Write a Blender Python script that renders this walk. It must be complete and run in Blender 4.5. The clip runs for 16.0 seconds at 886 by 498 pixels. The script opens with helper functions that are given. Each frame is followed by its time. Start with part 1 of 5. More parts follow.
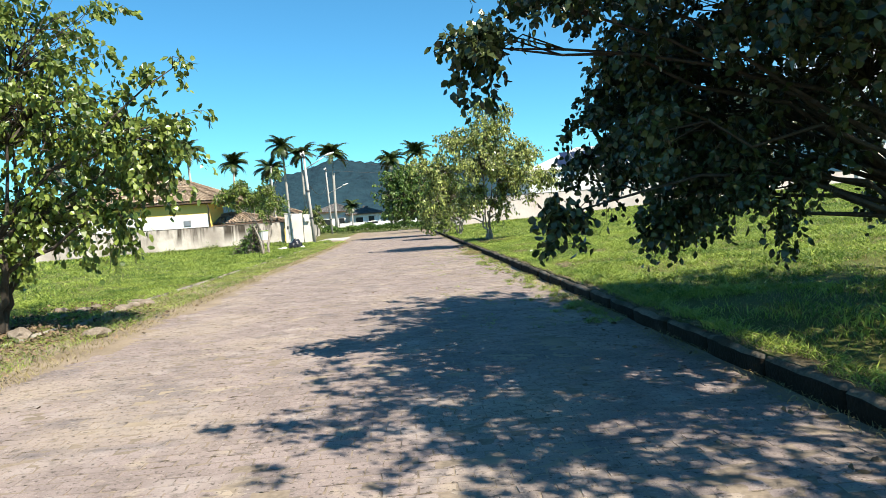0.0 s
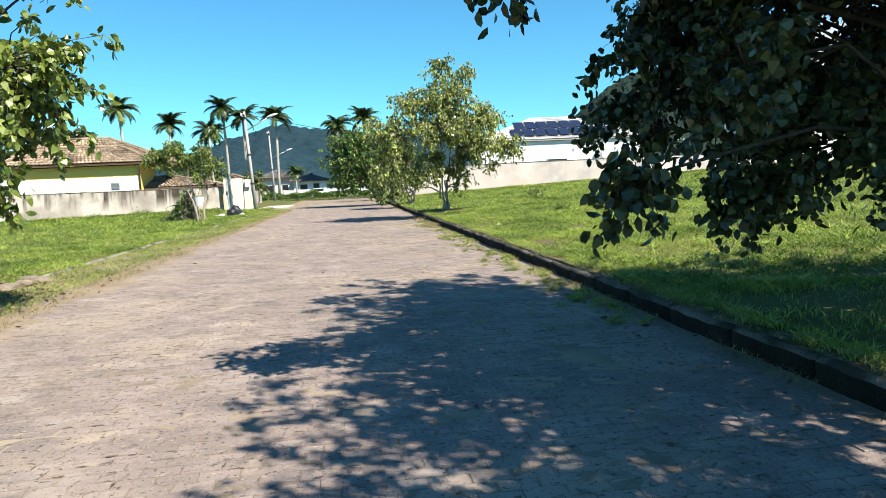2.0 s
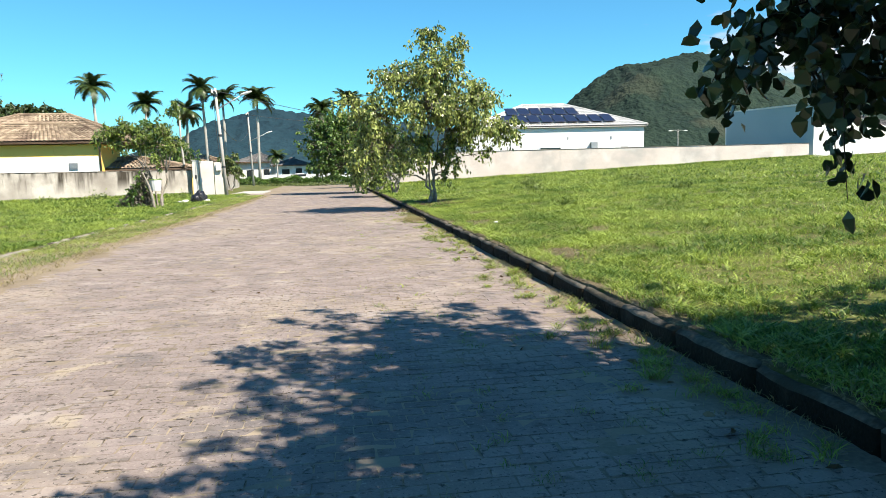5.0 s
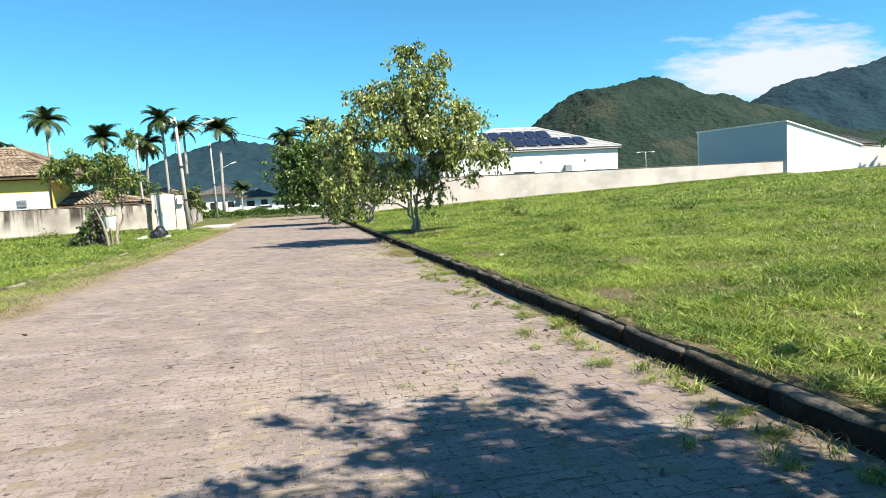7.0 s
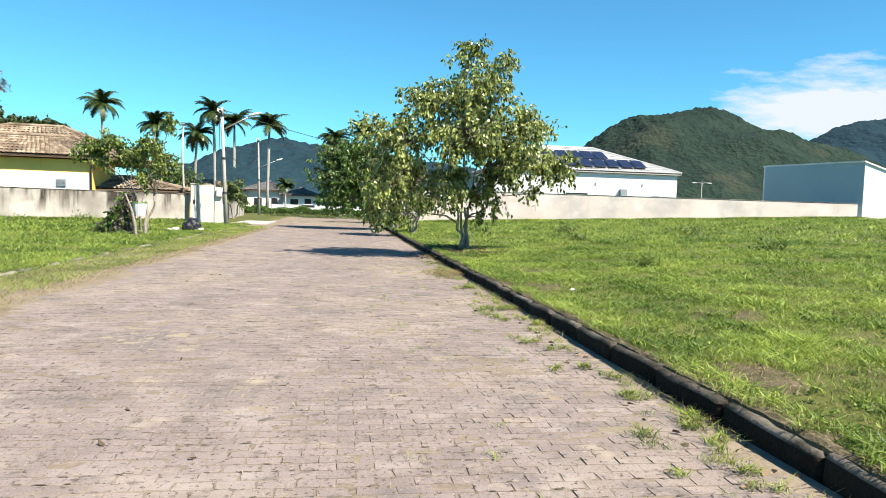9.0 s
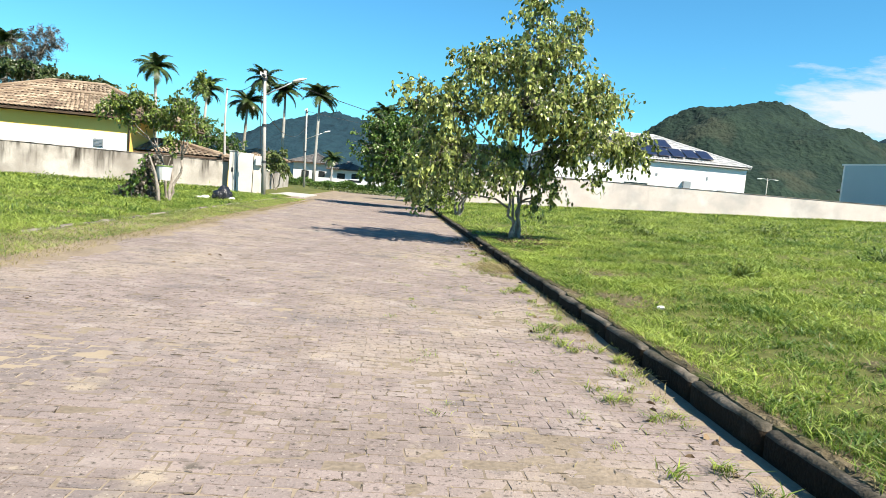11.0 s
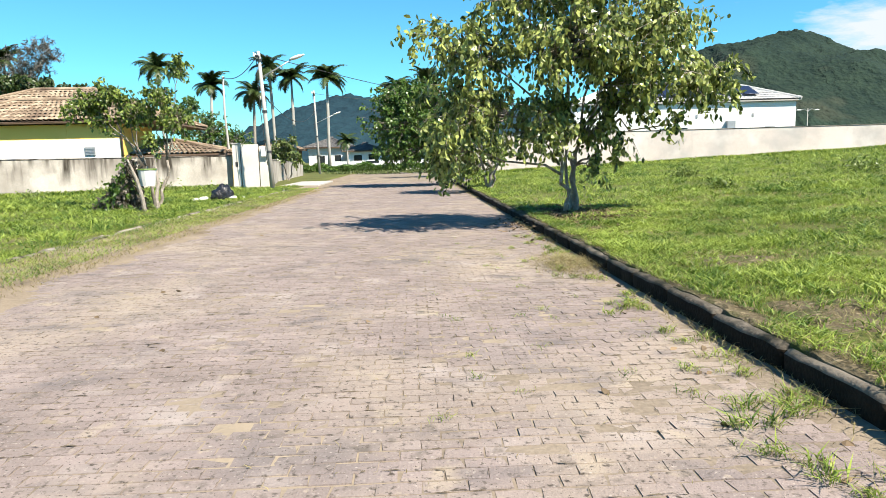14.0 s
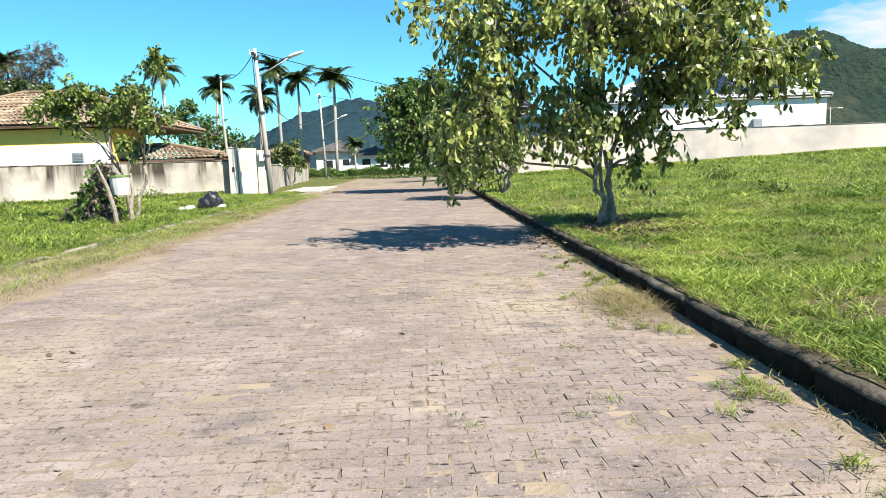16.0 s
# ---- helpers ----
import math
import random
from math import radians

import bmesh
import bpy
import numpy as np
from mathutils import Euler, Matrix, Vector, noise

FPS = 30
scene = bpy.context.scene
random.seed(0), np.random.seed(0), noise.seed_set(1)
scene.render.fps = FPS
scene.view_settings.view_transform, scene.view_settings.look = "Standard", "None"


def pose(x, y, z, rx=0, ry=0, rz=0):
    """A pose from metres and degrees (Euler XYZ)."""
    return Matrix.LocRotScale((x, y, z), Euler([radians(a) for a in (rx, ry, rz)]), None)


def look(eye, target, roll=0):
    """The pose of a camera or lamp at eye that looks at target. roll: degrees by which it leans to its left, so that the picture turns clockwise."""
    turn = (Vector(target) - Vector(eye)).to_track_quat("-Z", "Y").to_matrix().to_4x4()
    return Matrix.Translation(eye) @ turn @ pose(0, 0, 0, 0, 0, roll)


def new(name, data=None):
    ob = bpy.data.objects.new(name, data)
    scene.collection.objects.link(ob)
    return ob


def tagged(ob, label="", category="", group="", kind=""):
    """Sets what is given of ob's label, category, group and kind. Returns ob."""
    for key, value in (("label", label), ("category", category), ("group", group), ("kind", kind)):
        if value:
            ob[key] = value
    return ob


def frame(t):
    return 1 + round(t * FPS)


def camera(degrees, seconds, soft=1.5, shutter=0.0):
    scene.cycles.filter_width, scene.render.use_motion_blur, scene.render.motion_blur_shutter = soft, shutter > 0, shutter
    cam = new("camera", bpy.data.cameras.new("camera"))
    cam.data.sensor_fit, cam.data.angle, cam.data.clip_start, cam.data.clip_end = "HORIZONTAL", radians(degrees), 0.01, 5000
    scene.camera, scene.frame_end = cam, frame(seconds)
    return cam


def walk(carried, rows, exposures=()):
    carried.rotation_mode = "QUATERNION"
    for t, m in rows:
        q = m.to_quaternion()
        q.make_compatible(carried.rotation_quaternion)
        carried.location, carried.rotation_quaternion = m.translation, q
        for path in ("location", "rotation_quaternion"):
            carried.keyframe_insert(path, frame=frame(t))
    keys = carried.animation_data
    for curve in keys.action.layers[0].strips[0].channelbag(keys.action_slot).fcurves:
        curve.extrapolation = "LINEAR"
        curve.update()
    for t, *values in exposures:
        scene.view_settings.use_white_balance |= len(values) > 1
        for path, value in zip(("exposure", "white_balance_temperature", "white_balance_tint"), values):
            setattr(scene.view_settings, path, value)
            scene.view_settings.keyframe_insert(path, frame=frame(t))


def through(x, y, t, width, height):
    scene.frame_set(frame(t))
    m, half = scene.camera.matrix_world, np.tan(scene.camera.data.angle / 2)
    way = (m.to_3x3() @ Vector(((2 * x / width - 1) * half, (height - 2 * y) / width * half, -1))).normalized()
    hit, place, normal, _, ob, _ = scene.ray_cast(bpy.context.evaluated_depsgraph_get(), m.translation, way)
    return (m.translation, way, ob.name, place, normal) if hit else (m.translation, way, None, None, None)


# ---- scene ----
cam = camera(66.0, 16.0, soft=0.7)
PATH = [
    (0, (0.697, 2.819, 1.455), (0.805, 4.813, 1.358), -4.0),
    (0.5, (0.554, 3.352, 1.439), (0.743, 5.341, 1.343), -3.4),
    (1, (0.531, 3.888, 1.437), (0.689, 5.878, 1.305), -4.6),
    (1.5, (0.476, 4.426, 1.435), (0.825, 6.391, 1.307), -4.8),
    (2, (0.482, 4.977, 1.418), (0.745, 6.951, 1.225), -2.6),
    (2.5, (0.554, 5.529, 1.436), (0.915, 7.481, 1.189), -7.5),
    (3, (0.618, 6.087, 1.435), (0.911, 8.064, 1.339), -1.6),
    (3.5, (0.716, 6.643, 1.441), (0.992, 8.621, 1.325), -3.2),
    (4, (0.847, 7.193, 1.378), (1.249, 9.145, 1.209), 0.7),
    (4.5, (0.938, 7.732, 1.409), (1.24, 9.697, 1.198), 0.7),
    (4.7, (0.957, 7.94, 1.409), (1.258, 9.903, 1.177), -1.5),
    (6.8, (0.647, 10.094, 1.438), (0.976, 12.06, 1.286), 0.1),
    (7, (0.66, 10.305, 1.433), (1.06, 12.257, 1.278), -2.9),
    (7.5, (0.724, 10.852, 1.466), (1.091, 12.81, 1.308), -1.7),
    (8, (0.738, 11.405, 1.446), (1.109, 13.366, 1.322), -1.3),
    (8.5, (0.749, 11.993, 1.455), (1.078, 13.963, 1.363), -1.1),
    (8.7, (0.753, 12.239, 1.456), (1.046, 14.215, 1.357), 1.8),
    (10.8, (1.126, 14.93, 1.433), (1.404, 16.905, 1.274), 2.0),
    (11, (1.113, 15.183, 1.431), (1.274, 17.168, 1.252), 5.1),
    (11.5, (1.094, 15.799, 1.407), (1.178, 17.787, 1.207), 2.4),
    (12, (1.132, 16.405, 1.403), (1.278, 18.388, 1.196), -1.4),
    (12.5, (1.095, 17.011, 1.413), (1.227, 18.993, 1.18), 0.9),
    (13, (1.087, 17.61, 1.423), (1.312, 19.577, 1.137), -0.4),
    (13.5, (1.09, 18.209, 1.429), (1.117, 20.19, 1.153), 0.5),
    (14, (1.083, 18.806, 1.434), (1.166, 20.787, 1.17), -1.4),
    (14.5, (1.097, 19.403, 1.443), (1.076, 21.38, 1.143), 1.0),
    (15, (1.127, 19.992, 1.41), (1.166, 21.97, 1.117), -2.5),
    (15.5, (1.178, 20.601, 1.409), (1.241, 22.576, 1.104), -1.5),
    (16, (1.211, 21.224, 1.409), (1.262, 23.207, 1.156), -1.9),
]
walk(cam, [(t, look(eye, target, roll)) for t, eye, target, roll in PATH], exposures=[(0, 1.33), (8, 1.33), (12, 1.38), (16, 1.38)])

# ---- light ----
SUN = Vector((0.60, -0.60, 1.0)).normalized()
world = bpy.data.worlds.new("sky")
scene.world = world
world.use_nodes = True
wn, wl = world.node_tree.nodes, world.node_tree.links
sky = wn.new("ShaderNodeTexSky")
sky.sky_type, sky.sun_disc = "NISHITA", False
sky.sun_elevation = math.asin(SUN.z)
sky.sun_rotation = math.atan2(SUN.x, SUN.y)
sky.air_density, sky.dust_density, sky.ozone_density = 1.0, 0.1, 2.5
tint = wn.new("ShaderNodeMix")
tint.data_type, tint.blend_type = "RGBA", "MULTIPLY"
tint.inputs[0].default_value = 1.0
tint.inputs[7].default_value = (0.52, 1.22, 1.42, 1)
wl.new(sky.outputs[0], tint.inputs[6])
wl.new(tint.outputs[2], wn["Background"].inputs[0])
wn["Background"].inputs[1].default_value = 0.052
sun = new("sun", bpy.data.lights.new("sun", "SUN"))
sun.data.energy, sun.data.angle, sun.data.color = 5.0, radians(0.55), (1.0, 0.91, 0.77)
sun.matrix_world = look((0, 0, 60), Vector((0, 0, 60)) - SUN)


# ---- materials ----
ALL = (1.0, 1.0, 1.0)


def material(name, low, high, rough=0.85, scale=3.0, fine=40.0, bump=0.15, metal=0.0, island=0.0, stains=(), per_object=False, depth=0.02):
    """A surface whose colour runs from low to high by noise at two sizes, with relief and, if given, stains."""
    m = bpy.data.materials.new(name)
    m.use_nodes = True
    n, l = m.node_tree.nodes, m.node_tree.links
    b = n["Principled BSDF"]
    co = n.new("ShaderNodeNewGeometry").outputs["Position"]
    big = n.new("ShaderNodeTexNoise")
    big.inputs["Scale"].default_value, big.inputs["Detail"].default_value = scale, 5
    small = n.new("ShaderNodeTexNoise")
    small.inputs["Scale"].default_value, small.inputs["Detail"].default_value = fine, 4
    l.new(co, big.inputs["Vector"]), l.new(co, small.inputs["Vector"])
    add = n.new("ShaderNodeMath")
    add.operation = "MULTIPLY_ADD"
    add.inputs[1].default_value = 0.45
    half = n.new("ShaderNodeMath")
    half.operation = "MULTIPLY"
    half.inputs[1].default_value = 0.55
    l.new(big.outputs["Fac"], half.inputs[0])
    l.new(small.outputs["Fac"], add.inputs[0]), l.new(half.outputs[0], add.inputs[2])
    level = add.outputs[0]
    if island:
        rnd = n.new("ShaderNodeObjectInfo").outputs["Random"] if per_object else n.new("ShaderNodeNewGeometry").outputs["Random Per Island"]
        sh = n.new("ShaderNodeMath")
        sh.operation = "MULTIPLY_ADD"
        sh.inputs[1].default_value = island
        l.new(rnd, sh.inputs[0]), l.new(level, sh.inputs[2])
        off = n.new("ShaderNodeMath")
        off.operation = "SUBTRACT"
        off.inputs[1].default_value = island / 2
        l.new(sh.outputs[0], off.inputs[0])
        level = off.outputs[0]
    ramp = n.new("ShaderNodeValToRGB")
    ramp.color_ramp.elements[0].position, ramp.color_ramp.elements[1].position = 0.32, 0.68
    ramp.color_ramp.elements[0].color, ramp.color_ramp.elements[1].color = (*low, 1), (*high, 1)
    l.new(level, ramp.inputs[0])
    colour = ramp.outputs[0]
    for tone, size, start, stretch, *runs in stains:
        sn = n.new("ShaderNodeTexNoise")
        sn.inputs["Scale"].default_value, sn.inputs["Detail"].default_value = size, 6
        mp = n.new("ShaderNodeMapping")
        mp.inputs["Scale"].default_value, mp.inputs["Location"].default_value = stretch, (7.3 * size, 3.1 * len(tone) * size, size)
        l.new(co, mp.inputs["Vector"]), l.new(mp.outputs[0], sn.inputs["Vector"])
        sr = n.new("ShaderNodeValToRGB")
        sr.color_ramp.elements[0].position, sr.color_ramp.elements[1].position = start
        l.new(sn.outputs["Fac"], sr.inputs[0])
        mx = n.new("ShaderNodeMix")
        mx.data_type = "RGBA"
        mx.inputs[7].default_value = (*tone, 1)
        amount = sr.outputs[0]
        if runs:  # rain runs that start at the coping and fade out below
            sep, fade, cut = n.new("ShaderNodeSeparateXYZ"), n.new("ShaderNodeMapRange"), n.new("ShaderNodeMath")
            fade.inputs[1].default_value, fade.inputs[2].default_value = runs[0]
            cut.operation = "MULTIPLY"
            l.new(co, sep.inputs[0]), l.new(sep.outputs[2], fade.inputs[0])
            l.new(fade.outputs[0], cut.inputs[0]), l.new(amount, cut.inputs[1])
            amount = cut.outputs[0]
        l.new(amount, mx.inputs[0]), l.new(colour, mx.inputs[6])
        colour = mx.outputs[2]
    l.new(colour, b.inputs["Base Color"])
    b.inputs["Roughness"].default_value, b.inputs["Metallic"].default_value = rough, metal
    if rough >= 0.9:
        b.inputs["Specular IOR Level"].default_value = 0.15
    if bump:
        bp = n.new("ShaderNodeBump")
        bp.inputs["Strength"].default_value, bp.inputs["Distance"].default_value = bump, depth
        l.new(small.outputs["Fac"], bp.inputs["Height"]), l.new(bp.outputs[0], b.inputs["Normal"])
    return m


def leaf_material(name, dark, light, through=0.3, gloss=0.35, patchy=0.6):
    """Leaves: matt front, some light through them, each leaf of its own tone."""
    m = bpy.data.materials.new(name)
    m.use_nodes = True
    n, l = m.node_tree.nodes, m.node_tree.links
    b = n["Principled BSDF"]
    ramp = n.new("ShaderNodeValToRGB")
    ramp.color_ramp.elements[0].color, ramp.color_ramp.elements[1].color = (*dark, 1), (*light, 1)
    tone = n.new("ShaderNodeNewGeometry")
    patch = n.new("ShaderNodeTexNoise")
    patch.inputs["Scale"].default_value, patch.inputs["Detail"].default_value = 0.7, 4
    l.new(tone.outputs["Position"], patch.inputs["Vector"])
    mixed = n.new("ShaderNodeMath")
    mixed.operation = "MULTIPLY_ADD"
    mixed.inputs[1].default_value = patchy
    centre = n.new("ShaderNodeMath")
    centre.operation = "SUBTRACT"
    centre.inputs[1].default_value = 0.5
    l.new(patch.outputs["Fac"], centre.inputs[0]), l.new(centre.outputs[0], mixed.inputs[0])
    l.new(tone.outputs["Random Per Island"], mixed.inputs[2])
    l.new(mixed.outputs[0], ramp.inputs[0])
    l.new(ramp.outputs[0], b.inputs["Base Color"])
    b.inputs["Roughness"].default_value = gloss
    tr = n.new("ShaderNodeBsdfTranslucent")
    l.new(ramp.outputs[0], tr.inputs[0])
    mx = n.new("ShaderNodeMixShader")
    mx.inputs[0].default_value = through
    l.new(b.outputs[0], mx.inputs[1]), l.new(tr.outputs[0], mx.inputs[2])
    l.new(mx.outputs[0], n["Material Output"].inputs[0])
    return m


M = {
    "paver": material("paver", (0.165, 0.135, 0.123), (0.259, 0.212, 0.196), 0.92, 1.3, 75, 0.7, island=0.16, stains=(((0.296, 0.247, 0.196), 0.45, (0.50, 0.72), ALL), ((0.302, 0.253, 0.196), 2.6, (0.62, 0.72), ALL), ((0.144, 0.124, 0.120), 1.9, (0.57, 0.74), (1.0, 1.6, 1.0)), ((0.141, 0.124, 0.120), 0.8, (0.56, 0.78), ALL), ((0.302, 0.261, 0.238), 1.7, (0.56, 0.76), ALL), ((0.107, 0.092, 0.078), 6.0, (0.6, 0.74), ALL), ((0.067, 0.056, 0.047), 24.0, (0.57, 0.7), ALL), ((0.296, 0.247, 0.200), 13.0, (0.62, 0.74), ALL), ((0.316, 0.274, 0.246), 38.0, (0.6, 0.74), ALL), ((0.054, 0.045, 0.040), 60.0, (0.63, 0.7), ALL)), depth=0.01),
    "bed": material("bed", (0.12, 0.098, 0.075), (0.25, 0.205, 0.158), 0.95, 1.4, 30, 0.5, stains=(((0.269, 0.221, 0.162), 0.8, (0.5, 0.66), ALL),)),
    "dirt": material("dirt", (0.145, 0.115, 0.083), (0.265, 0.215, 0.158), 0.95, 1.4, 30, 0.5, stains=(((0.131, 0.1, 0.062), 0.9, (0.55, 0.7), ALL),)),
    "soil": material("soil", (0.05, 0.06, 0.016), (0.12, 0.125, 0.037), 0.95, 0.5, 14, 0.6, stains=(((0.125, 0.099, 0.052), 0.35, (0.6, 0.72), ALL),)),
    # Shade on the face turned from the sun is put into this near-black.
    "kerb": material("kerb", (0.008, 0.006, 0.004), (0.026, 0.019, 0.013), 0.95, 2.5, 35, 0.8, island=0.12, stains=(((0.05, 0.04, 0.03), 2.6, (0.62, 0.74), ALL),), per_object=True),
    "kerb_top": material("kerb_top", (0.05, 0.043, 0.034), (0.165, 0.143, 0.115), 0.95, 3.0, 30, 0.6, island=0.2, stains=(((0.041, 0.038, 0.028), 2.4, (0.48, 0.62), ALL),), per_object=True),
    "plaster_left": material("plaster_left", (0.30, 0.275, 0.24), (0.48, 0.45, 0.405), 0.9, 0.9, 20, 0.1, stains=(((0.23, 0.205, 0.18), 0.6, (0.48, 0.66), ALL), ((0.20, 0.175, 0.15), 1.3, (0.48, 0.70), (1.0, 1.0, 0.5), (0.2, 2.1)), ((0.045, 0.038, 0.03), 1.5, (0.55, 0.63), (1.0, 1.0, 0.10), (0.5, 1.35)), ((0.10, 0.09, 0.075), 3.0, (0.5, 0.62), (1.0, 1.0, 0.2), (1.35, 1.8)))),
    "kerb_pale": material("kerb_pale", (0.14, 0.125, 0.105), (0.32, 0.29, 0.245), 0.95, 3.0, 30, 0.6, island=0.2, stains=(((0.045, 0.04, 0.028), 2.4, (0.48, 0.62), ALL),), per_object=True),
    "turf": material("turf", (0.045, 0.036, 0.02), (0.15, 0.122, 0.075), 0.95, 5.0, 45, 0.8, stains=(((0.05, 0.06, 0.018), 3.0, (0.5, 0.62), ALL), ((0.22, 0.18, 0.115), 16.0, (0.58, 0.68), ALL))),
    "coping": material("coping", (0.07, 0.06, 0.05), (0.30, 0.27, 0.235), 0.95, 0.8, 14, 0.3, stains=(((0.035, 0.03, 0.025), 1.6, (0.5, 0.62), ALL),)),
    "leaf_litter": leaf_material("leaf_litter", (0.048, 0.031, 0.017), (0.235, 0.166, 0.097), 0.1, 0.8),
    "debris": material("debris", (0.045, 0.036, 0.027), (0.14, 0.115, 0.085), 0.95, 6, 60, 0.3),
    "plaster_right": material("plaster_right", (0.512, 0.424, 0.38), (0.704, 0.632, 0.58), 0.9, 0.35, 18, 0.1, stains=(((0.416, 0.38, 0.36), 0.4, (0.5, 0.7), ALL), ((0.336, 0.3, 0.276), 0.8, (0.56, 0.72), (1.0, 1.0, 0.15), (0.6, 3.2)), ((0.656, 0.608, 0.568), 0.9, (0.52, 0.78), ALL))),
    "gate_white": material("gate_white", (0.46, 0.42, 0.375), (0.60, 0.565, 0.515), 0.9, 0.9, 20, 0.1, stains=(((0.302, 0.277, 0.244), 0.9, (0.58, 0.7), (1.5, 1.5, 0.2)),)),
    "white": material("white", (0.622, 0.622, 0.613), (0.689, 0.689, 0.68), 0.85, 0.7, 25, 0.05),
    "yellow": material("yellow", (0.72, 0.47, 0.10), (0.78, 0.55, 0.15), 0.85, 0.7, 25, 0.05),
    # The white hall's side away from the sun, shade put into the colour.
    "hall_side_shade": material("hall_side_shade", (0.27, 0.37, 0.41), (0.33, 0.42, 0.46), 0.8, 0.4, 20, 0.05),
    "tile_warm": material("tile_warm", (0.145, 0.102, 0.07), (0.36, 0.285, 0.205), 0.9, 1.5, 14, 0.2, island=0.3, stains=(((0.11, 0.076, 0.055), 0.7, (0.52, 0.7), ALL),)),
    "tile_grey": material("tile_grey", (0.345, 0.345, 0.345), (0.538, 0.531, 0.524), 0.9, 1.5, 14, 0.2, island=0.3),
    "tile_dark": material("tile_dark", (0.069, 0.069, 0.069), (0.138, 0.131, 0.131), 0.9, 1.5, 14, 0.2, island=0.3),
    "timber": material("timber", (0.083, 0.052, 0.034), (0.152, 0.097, 0.062), 0.8, 6, 60, 0.2),
    "panel": material("panel", (0.006, 0.009, 0.028), (0.011, 0.016, 0.045), 0.4, 3, 40, 0.0),
    "metal": material("metal", (0.31, 0.31, 0.317), (0.428, 0.428, 0.428), 0.45, 3, 60, 0.05, metal=0.6),
    "concrete": material("concrete", (0.29, 0.276, 0.255), (0.414, 0.393, 0.366), 0.9, 1.2, 40, 0.2),
    "cable": material("cable", (0.018, 0.018, 0.018), (0.032, 0.032, 0.032), 0.6, 3, 40, 0.0),
    "bark_dark": material("bark_dark", (0.032, 0.025, 0.02), (0.09, 0.077, 0.063), 0.95, 9, 60, 0.6),
    "bark": material("bark", (0.13, 0.11, 0.09), (0.35, 0.31, 0.265), 0.95, 9, 60, 0.6, stains=(((0.399, 0.361, 0.314), 11.0, (0.58, 0.66), ALL),)),
    "palm_trunk": material("palm_trunk", (0.248, 0.235, 0.214), (0.359, 0.345, 0.317), 0.9, 0.9, 20, 0.2),
    "leaf_olive": leaf_material("leaf_olive", (0.027, 0.048, 0.009), (0.41, 0.46, 0.13), 0.34, 0.3),
    "leaf_left": leaf_material("leaf_left", (0.031, 0.062, 0.009), (0.235, 0.297, 0.059), 0.28),
    # Darker copy of the leaf colours, with the backlit crown's shade put in.
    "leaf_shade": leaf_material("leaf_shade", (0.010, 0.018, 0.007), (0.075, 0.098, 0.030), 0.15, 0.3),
    "leaf_green": leaf_material("leaf_green", (0.028, 0.069, 0.01), (0.117, 0.193, 0.034)),
    "leaf_pale": leaf_material("leaf_pale", (0.055, 0.09, 0.021), (0.179, 0.214, 0.069)),
    "leaf_palm": leaf_material("leaf_palm", (0.021, 0.038, 0.01), (0.062, 0.09, 0.024), 0.2),
    "leaf_dead": leaf_material("leaf_dead", (0.04, 0.037, 0.029), (0.115, 0.10, 0.078), 0.1),
    "grass": leaf_material("grass", (0.058, 0.122, 0.014), (0.335, 0.415, 0.075), 0.4, 0.5, 2.4),
    "straw": leaf_material("straw", (0.193, 0.152, 0.062), (0.317, 0.276, 0.131), 0.3, 0.7),
    # Distance haze put into the colour: slightly grey-blue here, bluer in the next.
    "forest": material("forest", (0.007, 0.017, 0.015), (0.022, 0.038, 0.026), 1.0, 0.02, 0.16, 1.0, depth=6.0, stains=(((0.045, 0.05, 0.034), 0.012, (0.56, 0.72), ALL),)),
    "forest_haze": material("forest_haze", (0.007, 0.022, 0.033), (0.014, 0.036, 0.048), 1.0, 0.01, 0.08, 1.0, depth=6.0),
    "bag": material("bag", (0.008, 0.008, 0.011), (0.021, 0.021, 0.024), 0.25, 9, 30, 0.8, depth=0.03),
    "plastic_white": material("plastic_white", (0.528, 0.536, 0.528), (0.624, 0.624, 0.608), 0.5, 6, 40, 0.05),
    "dark_metal": material("dark_metal", (0.021, 0.021, 0.024), (0.041, 0.041, 0.045), 0.4, 4, 40, 0.05),
    "glass_dark": material("glass_dark", (0.018, 0.023, 0.027), (0.027, 0.032, 0.036), 0.08, 4, 40, 0.0),
    "rock": material("rock", (0.11, 0.09, 0.069), (0.248, 0.207, 0.166), 0.95, 5, 30, 0.7),
    "asphalt": material("asphalt", (0.09, 0.083, 0.076), (0.152, 0.138, 0.124), 0.95, 0.6, 30, 0.3),
}
rng = np.random.default_rng(7)
PW, PL = 0.205, 0.112  # paver length and width


# ---- mesh helpers ----
def solid(name, verts, faces, mat, parent=None, label="", smooth=False):
    """One mesh object, under a parent if given."""
    me = bpy.data.meshes.new(name)
    me.from_pydata([tuple(v) for v in verts], [], [tuple(f) for f in faces])
    me.materials.append(M[mat])
    if smooth:
        me.polygons.foreach_set("use_smooth", [True] * len(me.polygons))
    me.update()
    ob = new(name, me)
    if parent:
        ob.parent = parent
    if label:
        ob["label"] = label
    return ob


def part(name, bm, mat, parent=None, label="", smooth=False):
    """A bmesh as one mesh object."""
    me = bpy.data.meshes.new(name)
    bm.to_mesh(me)
    bm.free()
    me.materials.append(M[mat])
    if smooth:
        me.polygons.foreach_set("use_smooth", [True] * len(me.polygons))
    ob = new(name, me)
    if parent:
        ob.parent = parent
    if label:
        ob["label"] = label
    return ob


